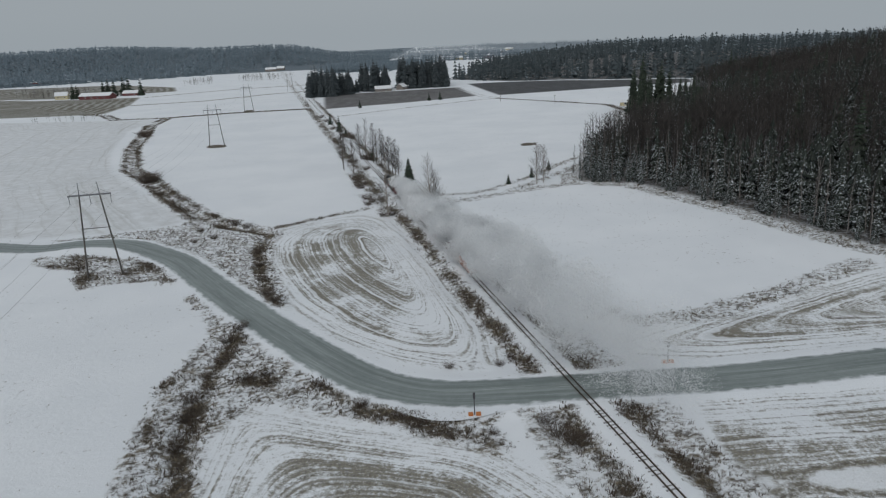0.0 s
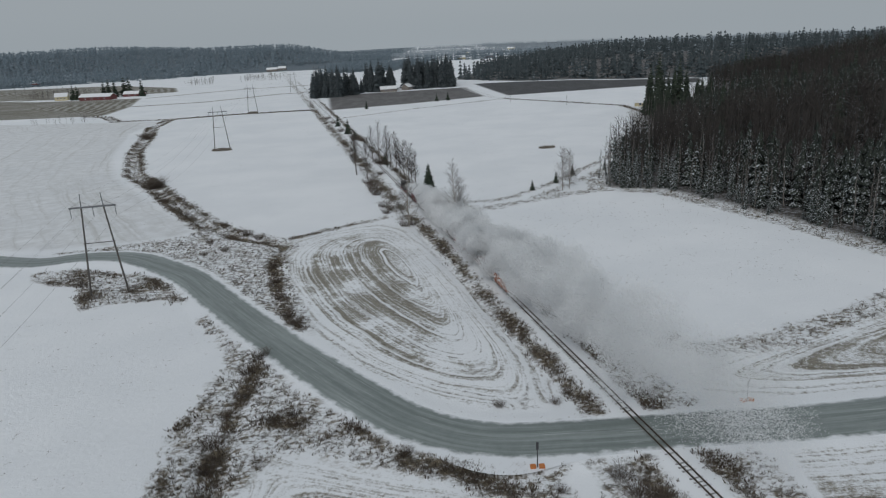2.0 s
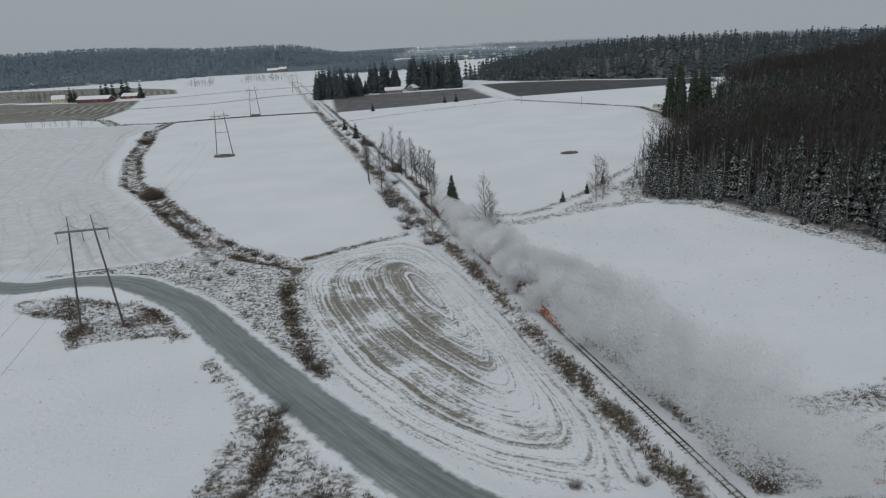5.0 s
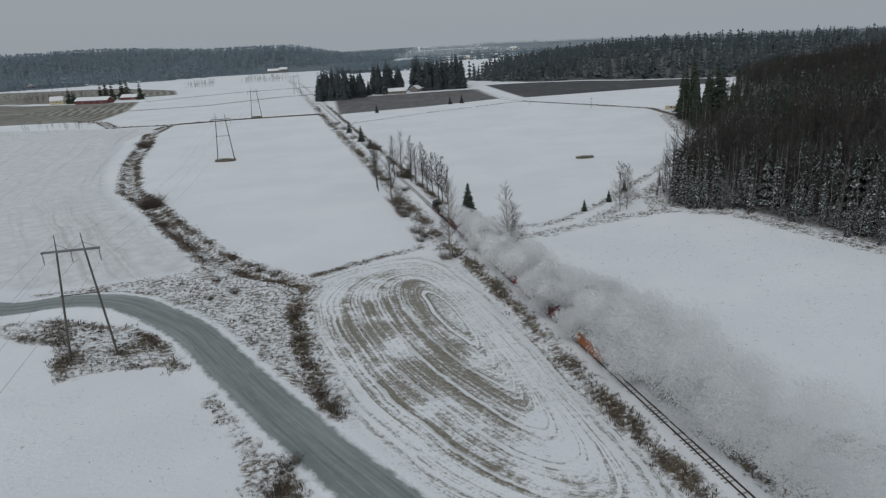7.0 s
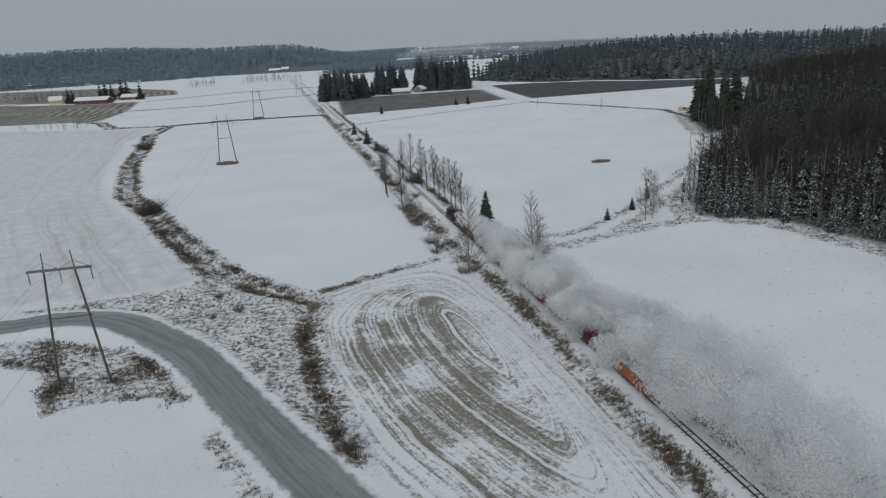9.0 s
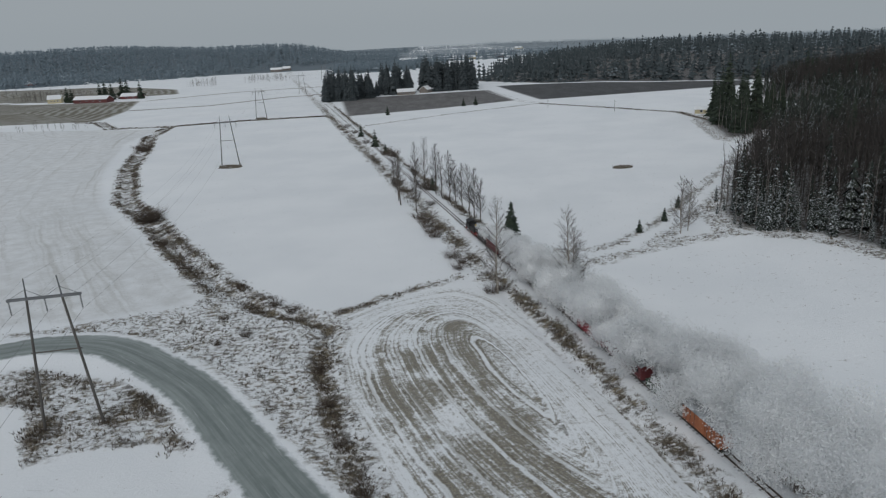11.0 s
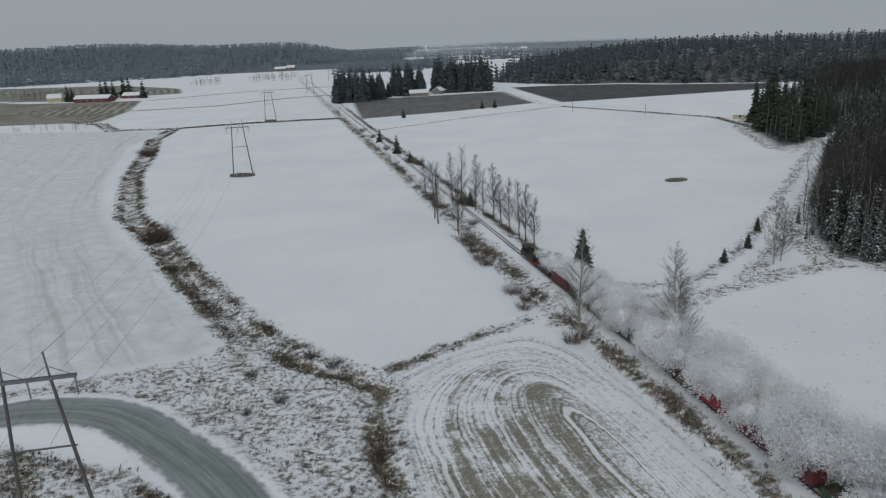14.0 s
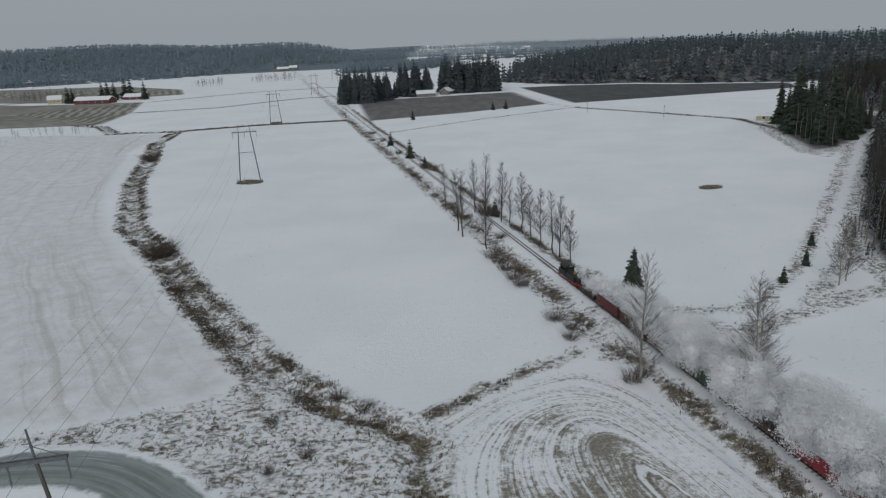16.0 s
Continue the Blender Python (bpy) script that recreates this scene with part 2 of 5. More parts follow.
# ---- plan of the place ----
RAIL_X0, RAIL_SLOPE = 37.5, -0.24  # the straight narrow-gauge line: x = 37.5 - 0.24 y
RAIL_TURN = math.degrees(math.atan(-RAIL_SLOPE))
BED = 0.55


def rail_x(y):
    return RAIL_X0 + RAIL_SLOPE * y


ROAD = [(-260, 190), (-180, 183), (-130, 177), (-106, 170.5), (-95, 172.8), (-83, 171), (-72, 163), (-61.5, 152.5), (-52, 139.5), (-42.5, 126.5), (-34.5, 116), (-27, 106.5), (-18, 95.7), (-11, 88.7), (-2, 84.3), (10, 83.8), (25, 84.3), (39, 84.5), (62, 87), (110, 93), (200, 100)]
DITCH_WEST = [(-300, 600), (-277, 584), (-247, 535), (-205, 532), (-196.5, 475), (-176.5, 416), (-160.5, 361), (-131.5, 291), (-111.5, 261), (-90.5, 227), (-72.5, 200), (-61, 186), (-51, 180), (-46, 176), (-46, 165), (-43, 151), (-38, 135), (-33, 122)]
DITCH_SOUTH = [(-33, 118), (-35.8, 110.9), (-36.2, 101.9), (-36.1, 94.0), (-35.4, 85.5), (-34.6, 77.6), (-33.1, 70.2), (-32.1, 64.9), (-30, 50)]
FIELD_LIP = [(-51.7, 129.7), (-43.6, 118.3), (-40.1, 110.2), (-40.7, 100.3), (-42.0, 90.3), (-40.5, 82.3), (-39.8, 74.3), (-37.3, 65.3), (-35, 50)]  # the bank round the level south-west field
CLUMP_LINES = [[(-28.9, 91.8), (-32.1, 90.5), (-26.2, 91.6)], [(-18.6, 89.5), (-15.6, 85.5), (-13.5, 82.7), (-11.8, 81.1), (-7.4, 79.8), (-0.8, 75.1), (3.4, 74.0), (5.0, 71.4)]]  # brown brush between road and stubble
DITCH_CROSS = [(-205, 532), (-160, 545), (-104, 548)]
BALK = [(-46, 181), (-40, 185), (-30, 193), (-22, 198)]
EAST_EDGE = [(-9, 200), (0, 199), (18, 209), (30, 215), (42, 218)]
EAST_LOW = [(12, 140), (18, 126), (22, 115), (28, 108), (35, 106), (45, 108), (65, 118), (84, 129)]
FARM_TRACK = [(-13, 212), (9, 208), (18, 213), (26, 223), (34, 232), (59, 269), (94, 323), (129, 376), (170, 440)]
NORTH_LINE = [(-69, 476), (-17, 516), (50, 559)]
NORTH_TRACK = [(22, 716), (38, 590), (49, 557), (115, 463), (116, 419), (100, 350)]
STUBBLE = [
    [(-46.5, 163), (-46, 177), (-38, 185), (-23, 193), (-15, 184), (-9, 168), (-2, 144), (3, 125), (6.5, 110), (8, 94), (0, 91.5), (-8, 95.5), (-18, 103.5), (-27, 116), (-35, 130), (-42.5, 148)],
    [(-29, 60), (-30.5, 78), (-27, 84), (-14.5, 79), (3, 72.5), (9, 67), (16, 58), (24, 30), (-25, 30)],
    [(28, 101), (50, 111), (87, 127), (130, 132), (120, 98), (65, 92.5), (42, 91), (28, 93)],
    [(32, 79), (58, 81), (110, 86), (110, 40), (38, 44)],
]
PYLON_PATCH = [(-85.4, 150.9), (-77.5, 136.6), (-71.9, 139.7), (-62.3, 140.4), (-56.1, 136.8), (-64.6, 149.2), (-75.1, 157.9), (-92.1, 164.4), (-102.3, 163.2), (-98.0, 156.1)]
# the edges that the tractor followed in each stubble field
LANES = [
    [[(-46, 177), (-46.5, 163), (-42.5, 148), (-35, 130), (-27, 116), (-18, 103.5), (-8, 95.5), (0, 91.5)], [(-46, 177), (-38, 185), (-23, 193)], [(-23, 193), (-15, 184), (-9, 168), (-2, 144), (3, 125), (6.5, 110), (8, 94)]],
    [[(-29, 40), (-30.5, 78)], [(-27, 84), (-14.5, 79), (3, 72.5), (9, 67), (16, 58)]],
    [[(28, 101), (50, 111), (87, 127), (130, 132)], [(28, 93), (42, 91), (65, 92.5), (120, 98)]],
    [[(32, 79), (58, 81), (110, 86)], [(38, 44), (110, 40)]],
]
ROUGH = [
    [(-110, 178), (-98, 181), (-78, 188), (-71, 195), (-76, 206), (-59, 187), (-46, 182), (-47, 167), (-41, 144), (-34, 126), (-35, 121), (-45, 134), (-54, 147), (-64, 160), (-74, 170), (-84, 176), (-98, 178)],
    PYLON_PATCH,
    FIELD_LIP + [(-30, 50), (-30.5, 78), (-27, 84.5), (-14.5, 79.5), (3, 73), (8, 79), (0, 79), (-12, 84), (-19, 90), (-27, 100), (-41, 118)],
]
PLOUGH = [[(-112, 690), (-60, 700), (26, 714), (38, 592), (-24, 557), (-88, 536)], [(33, 758), (80, 757), (137, 737), (168, 706), (245, 668), (232, 618), (157, 603), (52, 586)]]
BROWN = [[(-620, 930), (-480, 850), (-340, 815), (-300, 690), (-284, 598), (-370, 604), (-560, 640)], [(-950, 1330), (-520, 1180), (-370, 1010), (-330, 905), (-480, 872), (-660, 960)]]
THIN = [(-112, 181), (-99, 181), (-77, 187), (-72, 193), (-77, 204), (-97, 230), (-136, 288), (-165, 350), (-198, 448), (-206, 520), (-345, 562), (-700, 560), (-400, 200)]
FAR_LINE = [(-300, 690), (-230, 700), (-170, 760), (-120, 770)]
FAR_LINE_2 = [(-334, 806), (-250, 880), (-180, 900), (-120, 910)]
WOOD = [(140, 88), (104, 120), (90, 141), (80, 170), (71, 192), (61, 214), (45, 222), (48, 240), (60, 263), (93, 319), (128, 371), (185, 440), (195, 560), (260, 640), (900, 640), (900, 60)]
CLUMP = [(99, 358), (112, 362), (138, 386), (190, 445), (165, 465), (128, 448), (112, 420)]
FAR_WOOD = [(16, 850), (48, 806), (82, 762), (140, 742), (171, 710), (250, 671), (420, 640), (900, 640), (1300, 900), (1300, 1500), (300, 1500), (110, 1250)]


def near_line(px, py, line):
    """Distance of points from a polyline."""
    best = np.full(px.shape, 1e9)
    for (ax, ay), (bx, by) in zip(line, line[1:]):
        dx, dy = bx - ax, by - ay
        k = np.clip(((px - ax) * dx + (py - ay) * dy) / (dx * dx + dy * dy), 0, 1)
        best = np.minimum(best, np.hypot(px - ax - k * dx, py - ay - k * dy))
    return best


def inside(px, py, poly):
    """Signed distance to a polygon's edge, positive within."""
    d, odd = near_line(px, py, poly + poly[:1]), np.zeros(px.shape, bool)
    for (ax, ay), (bx, by) in zip(poly, poly[1:] + poly[:1]):
        if ay != by:
            odd ^= ((ay > py) != (by > py)) & (px < (bx - ax) * (py - ay) / (by - ay) + ax)
    return np.where(odd, d, -d)


def rounds(px, py, edges):
    """Tractor rounds: how far in from the field's edges, with the corners rounded off."""
    return sum(1 / (near_line(px, py, smooth_line(e, 5)) + 0.05) ** 2 for e in edges) ** -0.5


def step(v, lo, hi):
    k = np.clip((v - lo) / (hi - lo), 0, 1)
    return k * k * (3 - 2 * k)


def smooth_line(line, per=6):
    """Catmull-Rom through the points of a plan line."""
    pts, out = [Vector(p) for p in line], []
    for i in range(len(pts) - 1):
        a, b, c, d = pts[max(i - 1, 0)], pts[i], pts[i + 1], pts[min(i + 2, len(pts) - 1)]
        for k in range(per):
            u = k / per
            out.append(0.5 * (2 * b + (c - a) * u + (2 * a - 5 * b + 4 * c - d) * u * u + (3 * b - a - 3 * c + d) * u ** 3))
    return [tuple(p) for p in out] + [tuple(pts[-1])]


ROAD_LINE = smooth_line(ROAD)


def height(px, py):
    """The lie of the land, in metres over the level fields."""
    px, py = np.asarray(px, float), np.asarray(py, float)
    z = 0.25 * np.sin(px * 0.021 + 1.0) * np.sin(py * 0.017) * step(py, 90, 300)
    wood = inside(px, py, WOOD)
    z = z + 22 * step(wood, 0, 150) * (1 - step(py, 480, 640)) + 3.0 * step(wood, 0, 40)
    far = inside(px, py, FAR_WOOD)
    z = z + 17 * step(far, 0, 220) * (1 - step(far, 240, 420))
    hill = 42 * np.exp(-((px + 470) / np.where(px > -470, 150, 300)) ** 2) + 56 * step(-px, 500, 1000)
    z = z + 5 * step(py, 2900, 3600) * np.exp(-((px + 250) / 520) ** 2)
    z = z + hill * step(py, 1450, 2000) * (1 - step(py, 2150, 2700))
    z = z - 0.016 * np.clip(px - 200, 0, 3000) * step(py, 900, 1600)
    r = np.abs(px - rail_x(py)) * 0.972
    bed = 1 - step(r, 1.5, 4.2)
    ditch = np.minimum(near_line(px, py, DITCH_WEST), near_line(px, py, DITCH_SOUTH))
    road = near_line(px, py, ROAD_LINE)
    z = z - 0.9 * (1 - step(ditch, 0.5, 3.0)) * step(road, 4, 7)
    z = z - 0.5 * np.exp(-((r - 6.0) / 1.3) ** 2) * step(road, 4, 8)
    z = z * step(road, 3, 30) + 0.45 * (1 - step(road, 3.6, 7.5))
    z = z * (1 - bed) + BED * bed
    flat = 1 - step(road, 3.6, 5.5)
    return z * (1 - flat) + 0.42 * flat


def ground_z(x, y):
    return float(height(np.array([x]), np.array([y]))[0])


def steps(*runs):
    """Grid lines: (start, end, spacing) one after the other."""
    out = []
    for a, b, d in runs:
        out += list(np.linspace(a, b, max(2, int(round((b - a) / d)) + 1))[:-1])
    return np.array(out + [runs[-1][1]])


def build_ground():
    gx = steps((-4200, -1500, 150), (-1500, -500, 40), (-500, -300, 10), (-300, -200, 5), (-200, -100, 2.5), (-100, 100, 1.0), (100, 180, 2), (180, 500, 12), (500, 1500, 50), (1500, 4200, 150))
    gy = steps((-300, 30, 15), (30, 56, 2), (56, 215, 1.0), (215, 320, 2), (320, 600, 2.5), (600, 1100, 7), (1100, 2200, 30), (2200, 4800, 120))
    px, py = np.meshgrid(gx, gy)
    px, py = px.ravel(), py.ravel()
    z = height(px, py)
    nx, ny = len(gx), len(gy)
    i = (np.arange(ny - 1)[:, None] * nx + np.arange(nx - 1)[None, :]).ravel()
    faces = np.stack([i, i + 1, i + nx + 1, i + nx], 1)
    me = bpy.data.meshes.new("ground")
    me.from_pydata(np.stack([px, py, z], 1), [], faces)
    me.materials.append(M_GROUND)
    me.polygons.foreach_set("use_smooth", np.ones(len(faces), bool))

    def give(name, values):
        me.attributes.new(name, "FLOAT", "POINT").data.foreach_set("value", values.astype(np.float32))

    road = near_line(px, py, ROAD_LINE)
    r = np.abs(px - rail_x(py)) * 0.972
    side = px - rail_x(py)
    stub = np.max([inside(px, py, smooth_line(p + p[:1], 4)[:-1]) for p in STUBBLE], 0)
    give("stub", stub)
    lane, bare = np.zeros(px.shape), np.zeros(px.shape)
    for k, (field, edges) in enumerate(zip(STUBBLE, LANES)):
        here = inside(px, py, field) > -3
        m = rounds(px, py, edges)
        turn_in = m + (near_line(px, py, smooth_line(edges[0], 5)) - m) * step(m, 4, 10)
        lane = np.where(here, turn_in if k == 0 else m * 1.25, lane)
        bare = np.where(here, step(m, 2.5, 7.5) * (0.45 + 0.55 * step(near_line(px, py, edges[-1]), 7, 15)) if k == 0 else 0.8 * step(m, 1.5, 6), bare)
    give("lane", lane)
    give("bare", np.maximum(bare, 0.36 * (stub > 0)))
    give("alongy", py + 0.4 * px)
    give("thinlane", near_line(px, py, DITCH_WEST))
    give("fresh_plough", inside(px, py, PLOUGH[1]))
    brown = np.max([inside(px, py, p) for p in BROWN], 0)
    give("brown", brown)
    give("brownlane", brown)
    give("plough", inside(px, py, PLOUGH[0]))
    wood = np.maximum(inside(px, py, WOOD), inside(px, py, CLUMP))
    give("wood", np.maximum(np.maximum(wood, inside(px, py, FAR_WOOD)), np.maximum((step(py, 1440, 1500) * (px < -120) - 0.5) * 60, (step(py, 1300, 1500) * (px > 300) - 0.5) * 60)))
    track = near_line(px, py, FARM_TRACK)
    wide = np.where(py > 195, 8.5, 10.0) - np.where((side > 0) & (py > 240), 2.0, 0)
    strip = np.minimum(wide - r, r - 2.4)
    strip = np.where((py > 88) & (py < 195) & (side < 0), np.minimum(5.5 - r, r - 2.2), strip)
    wander = 0.8 * np.sin(px * 0.43 + py * 0.21) + 0.7 * np.sin(px * 0.19 - py * 0.37 + 1.0) + 0.6 * np.sin(px * 0.9 + py * 0.71)
    west, south = near_line(px, py, DITCH_WEST), near_line(px, py, DITCH_SOUTH)
    rough = np.max([
        np.where(py > 190, 4.8, 3.8) - west, 3.5 - south, 1.5 - near_line(px, py, FIELD_LIP), *[2.5 - near_line(px, py, c) for c in CLUMP_LINES], 4.5 - near_line(px, py, DITCH_CROSS), 4.5 - near_line(px, py, FAR_LINE), 4.5 - near_line(px, py, FAR_LINE_2),
        1.6 - near_line(px, py, BALK), 2.6 - near_line(px, py, EAST_EDGE), 2.8 - near_line(px, py, EAST_LOW),
        np.minimum(5.0 - track, track - 1.6), 1.3 - near_line(px, py, NORTH_LINE), np.minimum(3.5 - near_line(px, py, NORTH_TRACK), near_line(px, py, NORTH_TRACK) - 1.8),
        strip, 5.0 - np.abs(wood), *[inside(px, py, p) for p in ROUGH]], 0)
    rough = np.minimum(rough, road - 4.7)
    rough = np.minimum(rough, track - 1.3)
    give("rough", rough)
    dense = np.max([np.minimum(inside(px, py, PYLON_PATCH), 0.0), 0.9 - np.abs(inside(px, py, PYLON_PATCH) - 1), np.where(py > 190, np.maximum(1.3 - np.abs(west - 2.7), 1.0 - west), 1.7 - west), 1.7 - south, 0.4 - near_line(px, py, FIELD_LIP), *[1.6 - near_line(px, py, c) for c in CLUMP_LINES], 0.9 - near_line(px, py, BALK), np.where(py > 195, 1.3, 1.3) - np.abs(r - np.where(py > 195, 5.2, 4.0))], 0)
    dense = np.maximum(dense - 0.2 + 0.55 * wander, np.max([4.0 - near_line(px, py, DITCH_CROSS), 4.0 - near_line(px, py, FAR_LINE), 4.0 - near_line(px, py, FAR_LINE_2), 0.7 - near_line(px, py, NORTH_LINE), 1.8 - near_line(px, py, NORTH_TRACK[2:5])], 0))
    give("ditch", np.minimum(dense, road - 4.9))
    give("thin", inside(px, py, THIN))
    tagged(new("ground", me), "snow-covered fields with stubble and rough verges", "ground", kind="structure")
    area = np.outer(np.gradient(gy), np.gradient(gx)).ravel()
    return px, py, rough, dense, area


# ---- mesh helpers ----
class Geo:
    """Gathers vertices and faces for one mesh."""

    def __init__(self):
        self.v, self.f = [], []

    def add(self, verts, faces):
        o = len(self.v)
        self.v += [tuple(p) for p in verts]
        self.f += [tuple(o + i for i in f) for f in faces]
        return self

    def limb(self, a, b, ra, rb, sides=5, cap=False):
        a, b = Vector(a), Vector(b)
        d = (b - a).normalized()
        u = d.orthogonal().normalized()
        w = d.cross(u)
        ring = [(math.cos(2 * math.pi * k / sides), math.sin(2 * math.pi * k / sides)) for k in range(sides)]
        vs = [a + ra * (c * u + s * w) for c, s in ring] + [b + rb * (c * u + s * w) for c, s in ring]
        fs = [(k, (k + 1) % sides, sides + (k + 1) % sides, sides + k) for k in range(sides)]
        if cap:
            fs += [tuple(range(sides))[::-1], tuple(range(sides, 2 * sides))]
        return self.add(vs, fs)

    def box(self, x0, y0, z0, x1, y1, z1):
        vs = [(x, y, z) for z in (z0, z1) for y in (y0, y1) for x in (x0, x1)]
        return self.add(vs, [(0, 2, 3, 1), (4, 5, 7, 6), (0, 1, 5, 4), (1, 3, 7, 5), (3, 2, 6, 7), (2, 0, 4, 6)])

    def mesh(self, name, material, smooth=False):
        me = bpy.data.meshes.new(name)
        me.from_pydata(self.v, [], self.f)
        me.materials.append(material)
        if smooth:
            me.polygons.foreach_set("use_smooth", np.ones(len(self.f), bool))
        return me


def part(name, geo, material, parent, label="", smooth=False):
    ob = new(name, geo if isinstance(geo, bpy.types.Mesh) else geo.mesh(name, material, smooth))
    ob.parent = parent
    return tagged(ob, label)


def scatter(name, base, material, xs, ys, sizes, label, category, tall=None, sink=0.1, kind="stuff"):
    """Many turned and scaled copies of a small mesh, joined into one object of stuff."""
    v, f = np.array(base.v), base.f
    n, k = len(xs), len(v)
    turn = np.random.uniform(0, 2 * math.pi, n)
    tall = np.ones(n) if tall is None else tall
    c, s = np.cos(turn) * sizes, np.sin(turn) * sizes
    z = height(xs, ys) - sink
    out = np.empty((n, k, 3))
    out[..., 0] = xs[:, None] + c[:, None] * v[:, 0] - s[:, None] * v[:, 1]
    out[..., 1] = ys[:, None] + s[:, None] * v[:, 0] + c[:, None] * v[:, 1]
    out[..., 2] = z[:, None] + (sizes * tall)[:, None] * v[:, 2]
    tri = np.array([t for q in f for t in ([q] if len(q) == 3 else [(q[0], q[1], q[2]), (q[0], q[2], q[3])])])
    faces = (tri[None] + (np.arange(n) * k)[:, None, None]).reshape(-1, 3)
    me = bpy.data.meshes.new(name)
    me.from_pydata(out.reshape(-1, 3), [], faces)
    me.materials.append(material)
    return tagged(new(name, me), label, category, kind=kind)

GX, GY, G_ROUGH, G_DENSE, G_AREA = build_ground()


# ---- road and railway ----
def build_road():
    half, vs, fs, across, along, run = 4.3, [], [], [], [], 0.0
    line = smooth_line(ROAD, 14)
    cols = 9
    for i, (x, y) in enumerate(line):
        ax, ay = line[max(i - 1, 0)]
        bx, by = line[min(i + 1, len(line) - 1)]
        d = math.hypot(bx - ax, by - ay)
        nx, ny = (by - ay) / d, -(bx - ax) / d
        bay = 2.6 * math.exp(-((x - 0.0) / 6.0) ** 2)  # the pull-in beside the level crossing
        for k in range(cols):
            o = (k / (cols - 1) * 2 - 1) * half
            if o > 0:
                o *= 1 + bay / half
            vs.append((x + nx * o, y + ny * o, 0.53 - 0.012 * abs(o) - (0.10 if k in (0, cols - 1) else 0)))
            across.append(o)
            along.append(run)
        run += math.hypot(bx - x, by - y)
    for i in range(len(line) - 1):
        for k in range(cols - 1):
            a = i * cols + k
            fs.append((a, a + 1, a + cols + 1, a + cols))
    me = bpy.data.meshes.new("road")
    me.from_pydata(vs, [], fs)
    me.materials.append(M_ROAD)
    me.attributes.new("across", "FLOAT", "POINT").data.foreach_set("value", np.array(across, np.float32))
    me.attributes.new("along", "FLOAT", "POINT").data.foreach_set("value", np.array(along, np.float32))
    me.polygons.foreach_set("use_smooth", np.ones(len(fs), bool))
    tagged(new("road", me), "icy grey-green gravel road with wheel tracks", "road", kind="structure")


def build_railway():
    turn = Matrix.Rotation(radians(RAIL_TURN), 4, "Z")
    y0, y1 = -60.0, 640.0
    line = tagged(new("railway_track"), "narrow-gauge railway track half buried in snow", "railway track", kind="structure")
    for side in (-1, 1):
        g = Geo()
        prof = [(-0.05, 0), (0.05, 0), (0.05, 0.012), (0.012, 0.03), (0.012, 0.085), (0.035, 0.095), (0.035, 0.12), (-0.035, 0.12), (-0.035, 0.095), (-0.012, 0.085), (-0.012, 0.03), (-0.05, 0.012)]
        n = len(prof)
        vs = []
        for y in (y0, y1):
            for px, pz in prof:
                vs.append((rail_x(y) + side * 0.41 + px * 1.5, y, BED + 0.06 + pz * 1.35))
        g.add(vs, [(k, (k + 1) % n, n + (k + 1) % n, n + k) for k in range(n)])
        part("rail", g, M_RAIL, line, "rusty steel rail")
    g = Geo().box(-0.8, -0.10, -0.06, 0.8, 0.10, 0.06)
    sleeper = g.mesh("sleeper", M_SLEEPER)
    y, k = 48.0, 0
    while y < 250:
        if k < 290 and abs(y - 84.2) > 4.6:
            ob = new("sleeper", sleeper)
            ob.parent = line
            ob.matrix_basis = Matrix.Translation((rail_x(y) + random.uniform(-0.05, 0.05), y, BED + random.choice((0.01, -0.03, -0.08)))) @ turn
        y, k = y + 0.68, k + 1


